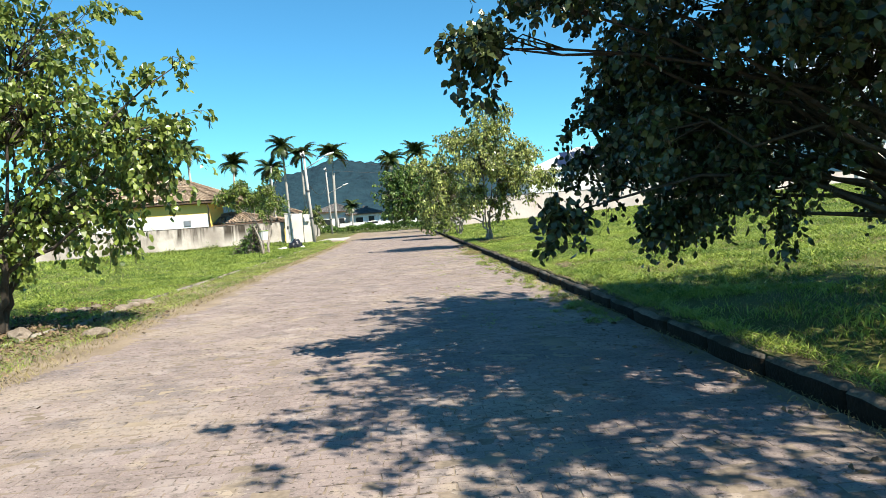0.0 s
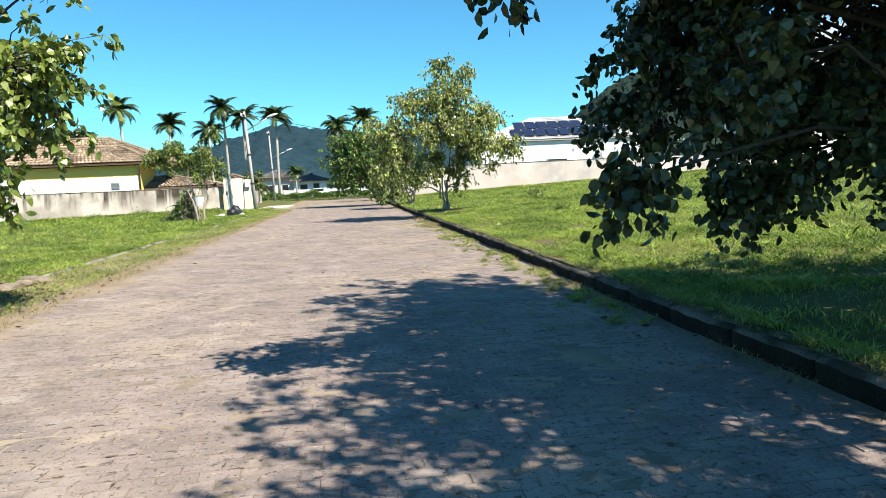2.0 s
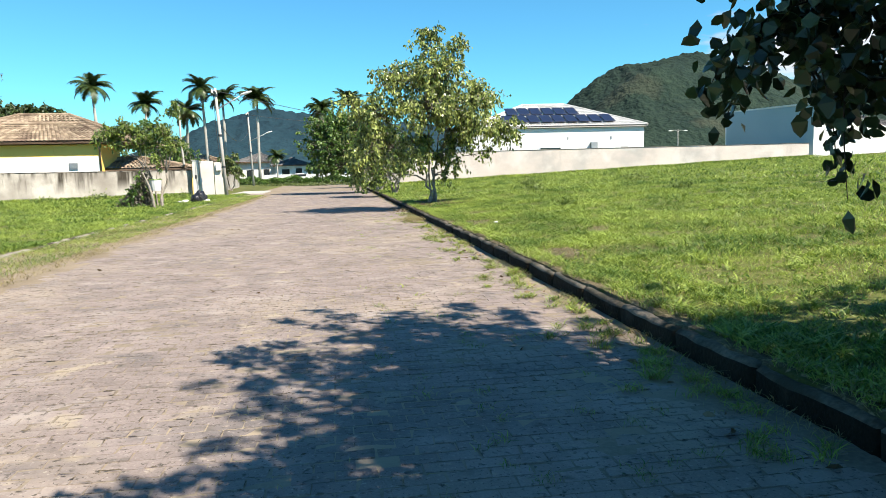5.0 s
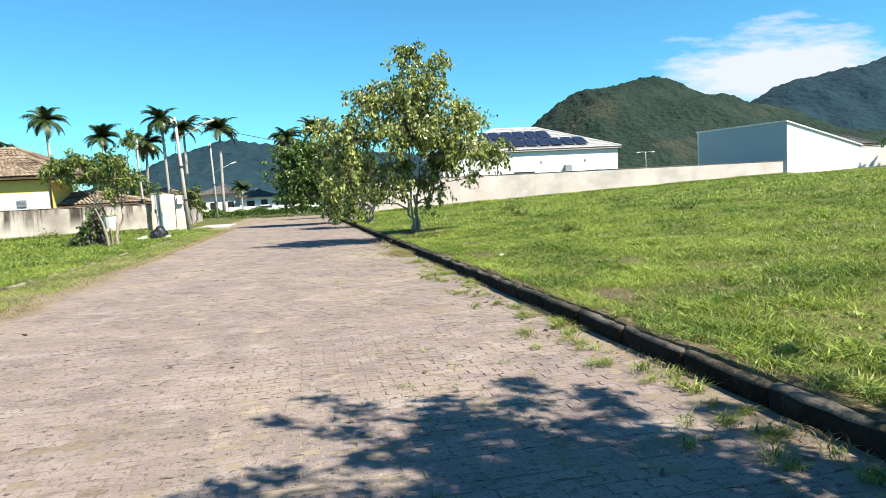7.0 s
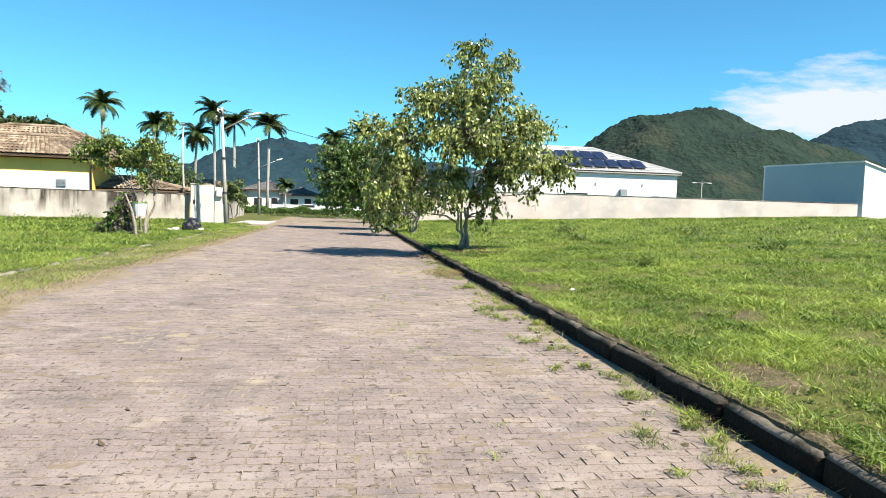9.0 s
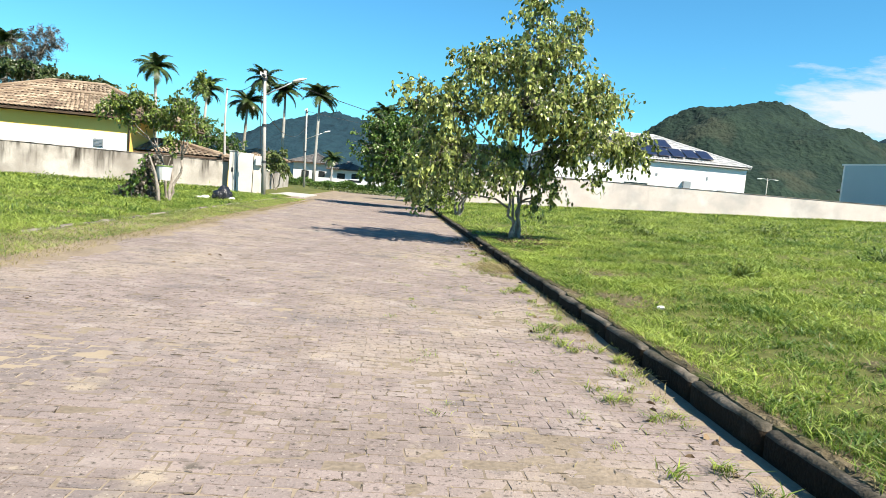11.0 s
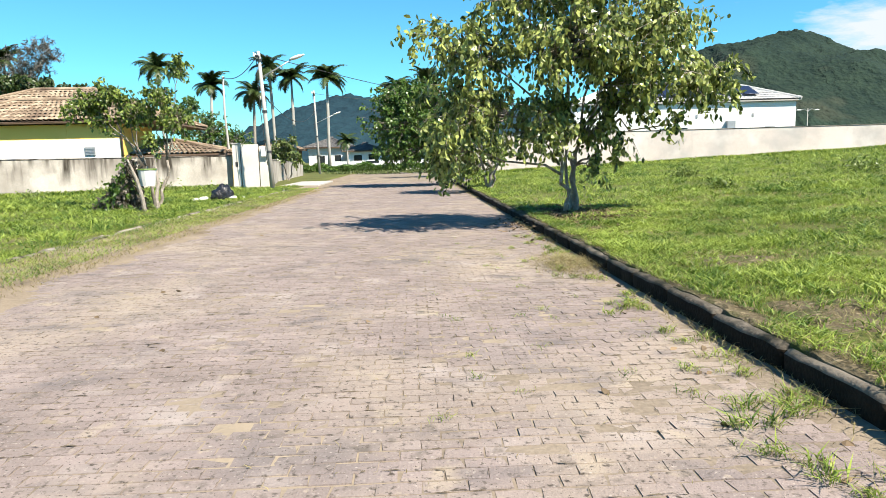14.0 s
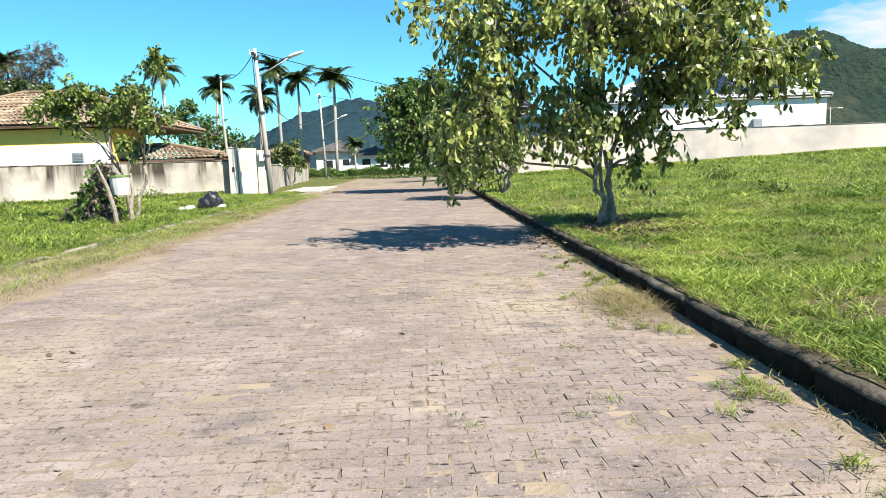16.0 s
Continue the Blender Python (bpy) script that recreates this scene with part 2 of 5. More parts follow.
def soup(name, verts, size, mat, parent=None):
    """A mesh of many equal faces with `size` corners each, from an array of corners."""
    verts = np.asarray(verts, dtype=np.float32).reshape(-1, 3)
    count = len(verts) // size
    me = bpy.data.meshes.new(name)
    me.vertices.add(len(verts))
    me.vertices.foreach_set("co", verts.ravel())
    me.loops.add(count * size)
    me.loops.foreach_set("vertex_index", np.arange(count * size, dtype=np.int32))
    me.polygons.add(count)
    me.polygons.foreach_set("loop_start", np.arange(0, count * size, size, dtype=np.int32))
    me.update(calc_edges=True)
    me.polygons.foreach_set("use_smooth", [False] * len(me.polygons))
    me.materials.append(M[mat])
    ob = new(name, me)
    if parent:
        ob.parent = parent
    return ob


def empty(name, x, y, z, rz=0.0):
    ob = new(name)
    ob.matrix_world = pose(x, y, z, 0, 0, rz)
    return ob


def box(bm, x0, y0, z0, x1, y1, z1, bevel=0.0):
    """Adds a box with softened edges to a bmesh."""
    made = bmesh.ops.create_cube(bm, size=1.0)
    bmesh.ops.transform(bm, verts=made["verts"], matrix=Matrix.Translation(((x0 + x1) / 2, (y0 + y1) / 2, (z0 + z1) / 2)) @ Matrix.Diagonal((x1 - x0, y1 - y0, z1 - z0, 1)))
    if bevel:
        edges = list({e for v in made["verts"] for e in v.link_edges})
        bmesh.ops.bevel(bm, geom=edges, offset=bevel, segments=1, affect="EDGES")
    return bm


def boxed(name, dims, mat, parent=None, label="", bevel=0.01):
    return part(name, box(bmesh.new(), *dims, bevel), mat, parent, label)


def tube(bm, points, radii, sides=8):
    """A bent, tapering round bar through the points."""
    rings = []
    for i, p in enumerate(points):
        a, b = Vector(points[max(i - 1, 0)]), Vector(points[min(i + 1, len(points) - 1)])
        way = (b - a).normalized()
        side = way.cross(Vector((0.13, 0.98, 0.11))).normalized()
        up = side.cross(way)
        rings.append([bm.verts.new(Vector(p) + radii[i] * (math.cos(k * math.tau / sides) * side + math.sin(k * math.tau / sides) * up)) for k in range(sides)])
    for r, s in zip(rings, rings[1:]):
        for k in range(sides):
            bm.faces.new((r[k], r[(k + 1) % sides], s[(k + 1) % sides], s[k]))
    bm.faces.new(rings[-1])
    bm.faces.new(rings[0][::-1])
    return bm


def field_height(x, y):
    """Height of the right-hand meadow, which climbs gently away from the kerb."""
    return 0.165 + 0.043 * max(x - 3.56, 0.0)


# ---- ground ----
def ground_height(x, y):
    if 3.56 <= x:
        return min(field_height(x, y), 2.6) + 0.02 * math.sin(1.3 * x + 0.8 * y)
    if x <= -5.0:
        return 0.10 + 0.02 * math.sin(1.7 * x + 1.1 * y)
    return -0.03


xs = sorted(set([-2600, -900, -300, -120, -70, -45] + list(np.arange(-34, -5.1, 1.4)) + [-5.0, -4.98, -4.2, -3, -1, 1, 3.40, 3.50, 3.56] + list(np.arange(4.2, 44, 1.4)) + [60, 90, 160, 400, 1000, 2600]))
ys = [-900, -300, -80, -30] + list(np.arange(-12, 100, 2.0)) + [110, 125, 140, 170, 220, 400, 900, 2600]
gv = [(x, y, ground_height(x, y)) for y in ys for x in xs]
gf = [(j * len(xs) + i, j * len(xs) + i + 1, (j + 1) * len(xs) + i + 1, (j + 1) * len(xs) + i) for j in range(len(ys) - 1) for i in range(len(xs) - 1)]
tagged(solid("ground", gv, gf, "soil", smooth=True), "grassy ground with bare earthy patches", "ground", kind="structure")

# crossing street beyond the end of the lane
tagged(solid("road", [(-60, 88, 0.0), (60, 88, 0.0), (60, 95, 0.0), (-60, 95, 0.0), (-60, 88, -0.1), (60, 88, -0.1), (60, 95, -0.1), (-60, 95, -0.1)], [(0, 1, 2, 3), (0, 4, 5, 1), (2, 6, 7, 3)], "asphalt"), "pale grey crossing street at the end of the lane", "road", kind="structure")


# ---- walls ----
def wall(name, a, b, z0, z1, thick, mat, label, cap=None):
    """A rendered wall from a to b with a coping along its top."""
    a, b = Vector((*a, 0)), Vector((*b, 0))
    m = Matrix.Translation(a) @ Matrix.Rotation(math.atan2(b.y - a.y, b.x - a.x), 4, "Z")
    length = (b - a).length
    top = new(name)
    top.matrix_world = m
    boxed("wall_body", (0, -thick / 2, z0, length, thick / 2, z1), mat, top)
    boxed("coping", (-0.01, -thick / 2 - 0.025, z1 + 0.002, length + 0.01, thick / 2 + 0.025, z1 + 0.05), cap or mat, top)
    return tagged(top, label, "wall", kind="structure"), length


# ---- trees ----
def leaves(name, spots, dirs, length, width, mat, parent, lobed=False):
    """A crown of single leaves, each a folded blade that hangs from its spot along dirs."""
    n = len(spots)
    spots, dirs = np.asarray(spots), np.asarray(dirs)
    dirs = dirs / np.linalg.norm(dirs, axis=1)[:, None]
    side = np.cross(dirs, rng.normal(size=(n, 3)))
    side /= np.linalg.norm(side, axis=1)[:, None] + 1e-9
    nor = np.cross(side, dirs)
    ln = (length * rng.uniform(0.65, 1.25, n))[:, None]
    wd = (width * rng.uniform(0.7, 1.2, n))[:, None]
    base, tip = spots, spots + dirs * ln + nor * ln * 0.12
    mid = spots + dirs * ln * 0.35 - nor * ln * 0.06
    far = spots + dirs * ln * 0.75
    quads = np.stack([base, mid + side * wd * 0.46, far + side * wd * 0.36, tip, far - side * wd * 0.36, mid - side * wd * 0.46], 1)
    return soup(name, quads, 6, mat, parent)


def crooked(start, end, steps, wobble, sag=0.0):
    """Points from start to end along a wandering line."""
    start, end = Vector(start), Vector(end)
    out, drift = [start], Vector((0, 0, 0))
    for k in range(1, steps):
        q = k / steps
        drift = drift * 0.6 + Vector(rng.normal(size=3)) * wobble
        out.append(start.lerp(end, q) + drift * math.sin(math.pi * q) + Vector((0, 0, sag * math.sin(math.pi * q))))
    return out + [end]


def tree(name, x, y, z, blobs, mat, count, length, width, stems, label, spread=0.75, trunk_r=0.1, droop=0.8, category="tree", twig=0.012, clump=14, bark="bark", loose=0.045, strand=0.35, ragged=0.15, splay=0.2):
    """A tree: crooked stems that fork to the blobs (centre and radii), twigs from the limbs into each blob, and leaves along the twigs."""
    top = empty(name, x, y, z)
    bm = bmesh.new()
    spots, dirs = [], []
    vol = np.array([b[3] * b[4] + b[4] * b[5] + b[3] * b[5] for b in blobs])
    share = (count * vol / vol.sum()).astype(int)
    forks = []
    for s in range(stems):
        a = s * math.tau / stems + rng.uniform(-0.5, 0.5)
        h = rng.uniform(1.0, 1.7)
        lean = splay * rng.uniform(0.7, 1.5) if stems > 1 else 0.06
        r = trunk_r * rng.uniform(0.75, 1.1)
        pts = crooked((0.28 * trunk_r * stems * math.cos(a), 0.28 * trunk_r * stems * math.sin(a), -0.15), (1.7 * lean * math.cos(a), 1.7 * lean * math.sin(a), h), 7, 0.07)
        tube(bm, pts, [r * 1.45, r * 1.1, r, r * 0.97, r * 0.88, r * 0.84, r * 0.78, r * 0.7])
        forks += [Vector(pts[-1]), Vector(pts[-3])]
    for b, k in zip(blobs, share):
        c, r = Vector(b[:3]), b[3:]
        start = min(forks, key=lambda f: (f.xy - c.xy).length + 0.3 * abs(c.z - f.z - 0.6))
        limb = crooked(start, c, 6, 0.07 * min(1.5, (c - start).length), 0.1 * (c - start).length)
        tube(bm, limb, [trunk_r * q for q in (0.62, 0.5, 0.42, 0.34, 0.28, 0.22, 0.12)], 6)
        for _ in range(max(4, k // clump)):
            d = rng.normal(size=3)
            d /= np.linalg.norm(d)
            q = rng.uniform(0.2, 1.0) ** spread
            p = np.array(c) + d * np.array(r) * q * rng.uniform(1 - ragged, 1 + ragged)
            p[2] = max(p[2], 0.3)
            root = limb[int(rng.integers(3, 7))] if (c - start).length < 2.2 * max(r) else limb[int(rng.integers(5, 7))]
            tip = p + d * 0.3 * strand + np.array([0, 0, -0.5 * droop * strand])
            way = [np.array(root), (np.array(root) + p) / 2 + rng.normal(size=3) * 0.07 + np.array([0, 0, 0.06]), p, tip]
            tube(bm, way, [twig * 1.5, twig, twig * 0.5, twig * 0.25], 3)
            m = int(rng.integers(clump // 2, clump * 3 // 2 + 1))
            reach = max(np.linalg.norm(p - way[1]), 0.05)
            back = min(1.0, 0.45 / reach)
            t = rng.uniform(-back, 1, m)[:, None]
            on = np.where(t < 0, p + (way[1] - p) * -t, p + (tip - p) * t)
            spots.append(on + rng.normal(size=(m, 3)) * loose)
            dirs.append(rng.normal(size=(m, 3)) * 0.6 + d * 0.3 + np.array([0, 0, -droop]))
    part("trunk", bm, bark, top, smooth=True)
    leaves("crown", np.concatenate(spots), np.concatenate(dirs), length, width, mat, top)
    return tagged(top, label, category)


def mesh_of(name, verts, quads, mat, parent=None):
    """A mesh from an array of corners and an array of four-cornered faces."""
    verts, quads = np.asarray(verts, dtype=np.float32).reshape(-1, 3), np.asarray(quads, dtype=np.int32).reshape(-1, 4)
    me = bpy.data.meshes.new(name)
    me.vertices.add(len(verts))
    me.vertices.foreach_set("co", verts.ravel())
    me.loops.add(quads.size)
    me.loops.foreach_set("vertex_index", quads.ravel())
    me.polygons.add(len(quads))
    me.polygons.foreach_set("loop_start", np.arange(0, quads.size, 4, dtype=np.int32))
    me.update(calc_edges=True)
    me.validate()
    me.polygons.foreach_set("use_smooth", [False] * len(me.polygons))
    me.materials.append(M[mat])
    ob = new(name, me)
    if parent:
        ob.parent = parent
    return ob


# ---- boundary walls ----
wall("wall_left", (-32.0, 40.42), (-8.6, 56.27), -0.1, 1.8, 0.18, "plaster_left", "weathered grey plaster garden wall with dark runs", "coping")
wall("wall_right", (5.0, 66.4), (39.9, 60.2), 0.0, 2.88, 0.2, "plaster_right", "long pale pinkish plaster boundary wall", "coping")
wall("wall_side_street", (4.9, 66.5), (6.5, 87), 0.0, 2.3, 0.2, "plaster_right", "pale plaster boundary wall along the lane")
wall("wall_far_right", (47.1, 60.0), (66, 56), 1.0, 3.75, 0.2, "white", "white plaster boundary wall")


# ---- houses ----
def tiled_slope(name, a, b, c, d, mat, parent, tile=0.26, row=0.42):
    """A roof slope with eave a-b and ridge d-c, laid with rows of round tiles that lap one another."""
    a, b, c, d = (Vector(v) for v in (a, b, c, d))
    up = ((c + d) / 2 - (a + b) / 2)
    rows = max(2, int(up.length / row))
    nor = (b - a).cross(up).normalized()
    if nor.z < 0:
        nor = -nor
    verts, quads = [], []
    for r in range(rows):
        v0, v1 = r / rows, min(1.0, (r + 1.15) / rows)
        l0, r0, l1, r1 = a.lerp(d, v0), b.lerp(c, v0), a.lerp(d, v1), b.lerp(c, v1)
        n = max(1, int((r0 - l0).length / tile))
        for k in range(n):
            p = []
            for q, lift in ((0.0, 0.0), (0.3, 0.06), (0.7, 0.06), (1.0, 0.0)):
                p.append(l0.lerp(r0, (k + q) / n) + nor * (lift + 0.035))
                p.append(l1.lerp(r1, (k + q) / n) + nor * (lift * 0.85))
            i = len(verts)
            verts += p
            quads += [(i, i + 2, i + 3, i + 1), (i + 2, i + 4, i + 5, i + 3), (i + 4, i + 6, i + 7, i + 5)]
    return mesh_of(name, [tuple(v) for v in verts], quads, mat, parent)


def hip_roof(w, d, z, rise, over, mat, parent, ridge=None, left=0.0, eaves="timber"):
    """Four tiled slopes over a body of w by d whose front left corner is the origin; the body lies behind (+y)."""
    x0, x1, y0, y1 = left - over, left + w + over, -over, d + over
    half = (y1 - y0) / 2 if ridge is None else (x1 - x0 - ridge) / 2
    e = [(x0, y0, z), (x1, y0, z), (x1, y1, z), (x0, y1, z)]
    p, q = (x0 + half, (y0 + y1) / 2, z + rise), (x1 - half, (y0 + y1) / 2, z + rise)
    roof = part("roof", box(bmesh.new(), x0 + 0.02, y0 + 0.02, z - 0.12, x1 - 0.02, y1 - 0.02, z - 0.02, 0.01), eaves, parent, "boarded eaves under pale tiles")
    tiled_slope("front_slope", e[0], e[1], q, p, mat, roof)
    tiled_slope("back_slope", e[2], e[3], p, q, mat, roof)
    tiled_slope("left_slope", e[3], e[0], p, p, mat, roof)
    tiled_slope("right_slope", e[1], e[2], q, q, mat, roof)
    bm = bmesh.new()
    for s, t in ((p, q), (e[0], p), (e[3], p), (e[1], q), (e[2], q)):
        s, t = Vector(s) + Vector((0, 0, 0.07)), Vector(t) + Vector((0, 0, 0.07))
        tube(bm, [s, s.lerp(t, 0.5), t], [0.11, 0.11, 0.11], 8)
    part("ridge_tiles", bm, mat, roof)
    return roof


def window(parent, x, z, w, h, mat="glass_dark", frame_mat="white"):
    """A framed window on the front face, with its pane set back in it."""
    top = boxed("window", (x - 0.06, -0.06, z - 0.06, x + w + 0.06, -0.002, z), frame_mat, parent, "", 0.005)
    boxed("lintel", (x - 0.06, -0.05, z + h, x + w + 0.06, -0.002, z + h + 0.06), frame_mat, top, "", 0.005)
    boxed("jamb", (x - 0.06, -0.05, z + 0.002, x, -0.002, z + h - 0.002), frame_mat, top, "", 0.005)
    boxed("jamb", (x + w, -0.05, z + 0.002, x + w + 0.06, -0.002, z + h - 0.002), frame_mat, top, "", 0.005)
    part("pane", box(bmesh.new(), x, -0.02, z, x + w, -0.004, z + h), mat, top)
    return top


# yellow house behind the left garden wall; its front faces the lane
yh = new("house")
yh.matrix_world = pose(-24.7, 55.1, 0, 0, 0, 2)
boxed("wall", (-4, 0, 0, 8, 9, 3.62), "yellow", yh, "cream yellow rendered house wall", 0.01)
boxed("wing_wall", (8.004, 0, 0, 10.8, 4.6, 3.62), "yellow", yh, "cream yellow rendered house wall", 0.01)
hip_roof(12.2, 9, 3.78, 2.04, 0.5, "tile_warm", yh)
hip_roof(9.3, 4.8, 3.81, 1.24, 0.5, "tile_warm", yh, left=2.0)
boxed("lower_wall", (-4.006, -0.03, 0, 10.66, -0.002, 2.86), "white", yh, "white painted lower wall", 0.004)
part("downpipe", tube(bmesh.new(), [(10.73, -0.4, 3.6), (10.76, -0.1, 3.25), (10.78, -0.07, 0.0)], [0.05, 0.05, 0.05], 8), "timber", yh, "dark rain pipe", smooth=True)
vent = boxed("vent", (8.85, -0.08, 2.0, 9.38, -0.032, 2.44), "metal", yh, "small grey louvred vent")
for k in range(5):
    boxed("slat", (8.89, -0.1, 2.04 + 0.075 * k, 9.34, -0.082, 2.085 + 0.075 * k), "metal", vent, "", 0.003)
wall_lamp = boxed("wall_lamp", (1.9, -0.1, 2.5, 2.12, -0.034, 2.95), "plastic_white", yh, "white wall lamp with a bracket")
part("bracket", tube(bmesh.new(), [(2.0, -0.06, 2.42), (2.0, -0.2, 2.36), (2.0, -0.22, 2.5)], [0.03, 0.03, 0.05], 8), "dark_metal", wall_lamp)
tagged(yh, "single-storey yellow house with a pale clay tile hip roof", "house")
annex = new("house_annex")
annex.matrix_world = pose(-13.75, 56.4, 0, 0, 0, 2)
boxed("wall", (0.1, 0, 0, 4.5, 6.5, 1.86), "yellow", annex)
hip_roof(7.5, 6.5, 2.0, 0.78, 0.35, "tile_warm", annex, left=-3.0)
tagged(annex, "low yellow house wing with a clay tile roof behind the wall", "house")

# white house with solar panels behind the right boundary wall
wh = new("house")
wh.matrix_world = pose(13.1, 69.3, 0, 0, 0, -3)
boxed("wall", (0, 0, 0.4, 16.2, 11, 4.95), "white", wh)
roof = hip_roof(16.2, 11, 5.1, 2.4, 0.26, "tile_grey", wh, 4.2, eaves="concrete")
slope = math.atan2(2.4, 6.1)
for row, n, v in ((0, 9, 0.75), (1, 6, 3.05)):
    for k in range(n):
        x0 = 3.2 + k * 1.17 + row * 0.7
        pn = part("solar_panel", box(bmesh.new(), 0, 0, 0, 1.0, 2.05, 0.04, 0.004), "panel", roof, "dark blue solar panel with a pale frame")
        pn.matrix_local = pose(x0, -0.5 + v * math.cos(slope), 5.1 + v * math.sin(slope) + 0.16, math.degrees(slope), 0, 0)
        fb = bmesh.new()
        for fx in (-0.06, 0.97):
            box(fb, fx, -0.03, -0.01, fx + 0.09, 2.08, 0.055)
        for fy in (-0.03, 1.96):
            box(fb, 0.031, fy, -0.01, 0.969, fy + 0.12, 0.055)
        part("panel_frame", fb, "plastic_white", roof).matrix_local = pn.matrix_local
window(wh, 6.4, 3.0, 1.9, 0.2)
boxed("air_conditioner", (11.1, -0.32, 3.05, 11.7, -0.004, 3.65), "metal", wh)
for vx in (8.9, 13.0):
    boxed("vent", (vx, -0.04, 3.9, vx + 0.14, -0.004, 4.15), "metal", wh)
boxed("vent", (14.0, -0.04, 3.05, 14.7, -0.004, 3.2), "metal", wh)
tagged(wh, "white house with a grey tile roof and solar panels", "house")

# white hall with a sloping roof at the right
hall = new("building")
hv = [(40.2, 60, 1.0), (47, 59.6, 1.0), (44.5, 68.6, 1.0), (37.6, 68.6, 1.0), (40.2, 60, 6.1), (47, 59.6, 3.85), (44.5, 68.6, 3.85), (37.6, 68.6, 6.1)]
solid("front_wall", [hv[i] for i in (0, 1, 5, 4)] + [(v[0] - 0.02, v[1] + 0.2, v[2]) for v in (hv[0], hv[1], hv[5], hv[4])], [(0, 1, 2, 3), (7, 6, 5, 4), (0, 3, 7, 4), (1, 5, 6, 2), (3, 2, 6, 7)], "white", hall)
solid("side_wall", [(hv[i][0] - 0.004, hv[i][1], hv[i][2]) for i in (3, 0, 4, 7)] + [(hv[i][0] + 0.2, hv[i][1] + 0.22, hv[i][2]) for i in (3, 0, 4, 7)], [(0, 1, 2, 3), (7, 6, 5, 4), (0, 3, 7, 4), (1, 5, 6, 2), (3, 2, 6, 7)], "hall_side_shade", hall, "plain side wall coloured grey-blue for its shade")
solid("back_wall", [(hv[i][0], hv[i][1], hv[i][2]) for i in (2, 3, 7, 6)] + [(hv[i][0], hv[i][1] + 0.2, hv[i][2]) for i in (2, 3, 7, 6)], [(0, 1, 2, 3), (7, 6, 5, 4), (0, 3, 7, 4), (1, 5, 6, 2), (3, 2, 6, 7)], "white", hall)
solid("roof", [(hv[i][0] + dx, hv[i][1] + dy, hv[i][2] + dz) for dz in (0.005, 0.12) for i, dx, dy in ((4, -0.1, -0.1), (5, 0.1, -0.1), (6, 0.1, 0.3), (7, -0.1, 0.3))], [(0, 3, 2, 1), (4, 5, 6, 7), (0, 1, 5, 4), (1, 2, 6, 5), (2, 3, 7, 6), (3, 0, 4, 7)], "white", hall)
tagged(hall, "plain white hall with a sloping roof and a side coloured grey for shade", "building")
dh = new("house")
dh.matrix_world = pose(47.5, 76, 1.2, 0, 0, -8)
boxed("wall", (0, 0, 0, 14, 8, 3.4), "white", dh)
hip_roof(14, 8, 3.5, 1.9, 0.7, "tile_dark", dh, 7)
tagged(dh, "white house with a dark roof behind the white wall", "house")

# houses beyond the crossing street
for hx, hy, w, d, h, rise, mat, rz, label in ((-15.0, 127, 6.5, 7, 3.3, 1.6, "tile_dark", 0, "distant white house with a dark tile roof"), (-8.6, 122, 5.2, 6, 2.6, 1.2, "tile_dark", 0, "distant low white house with a dark porch roof"), (-24, 120, 8, 7, 3.0, 1.5, "tile_warm", 0, "distant house with a brown tile roof")):
    h0 = new("house")
    h0.matrix_world = pose(hx, hy, 0.1, 0, 0, rz)
    boxed("wall", (0, 0, 0, w, d, h), "white" if mat == "tile_dark" else "timber", h0)
    hip_roof(w, d, h + 0.12, rise, 0.7, mat, h0)
    window(h0, w * 0.2, 0.9, 1.2, 1.2)
    window(h0, w * 0.62, 0.2, 1.0, 2.0)
    tagged(h0, label, "house")
wall("wall_far", (-10, 118), (14, 118), 0, 1.3, 0.2, "white", "low white front garden wall beyond the crossing street")

# ---- gateway by the lane ----
gate = new("gateway")
gate.matrix_world = pose(-8.6, 55.6, 0, 0, 0, 8)
boxed("side_pillar", (0.22, -0.05, -0.1, 0.62, 0.5, 2.42), "gate_white", gate, "white weathered pillar")
boxed("pillar_cap", (0.18, -0.09, 2.422, 0.66, 0.54, 2.48), "concrete", gate)
boxed("front_panel", (0.66, -0.03, -0.1, 1.55, 0.25, 2.4), "gate_white", gate)
boxed("end_pillar", (1.59, -0.04, -0.1, 2.2, 0.5, 2.3), "gate_white", gate)
boxed("meter_box", (1.7, -0.24, 1.75, 2.05, -0.084, 2.2), "plastic_white", gate)
boxed("intercom", (0.36, -0.075, 1.25, 0.48, -0.052, 1.5), "dark_metal", gate)
tagged(gate, "white rendered gateway with a grey pillar beside the pole", "gate")
wall("wall_gate_side", (-6.6, 56.0), (-8.2, 66.0), -0.1, 1.55, 0.2, "plaster_left", "low plaster wall running back from the gateway")
wall("wall_lane_left", (-8.3, 66.1), (-9.6, 86.0), -0.1, 1.45, 0.2, "plaster_left", "low plaster wall along the lane")
bm = box(bmesh.new(), -6.3, 57.5, 0.02, -4.2, 64.5, 0.13, 0.02)
tagged(part("driveway", bm, "concrete"), "pale concrete driveway apron", "driveway", kind="structure")


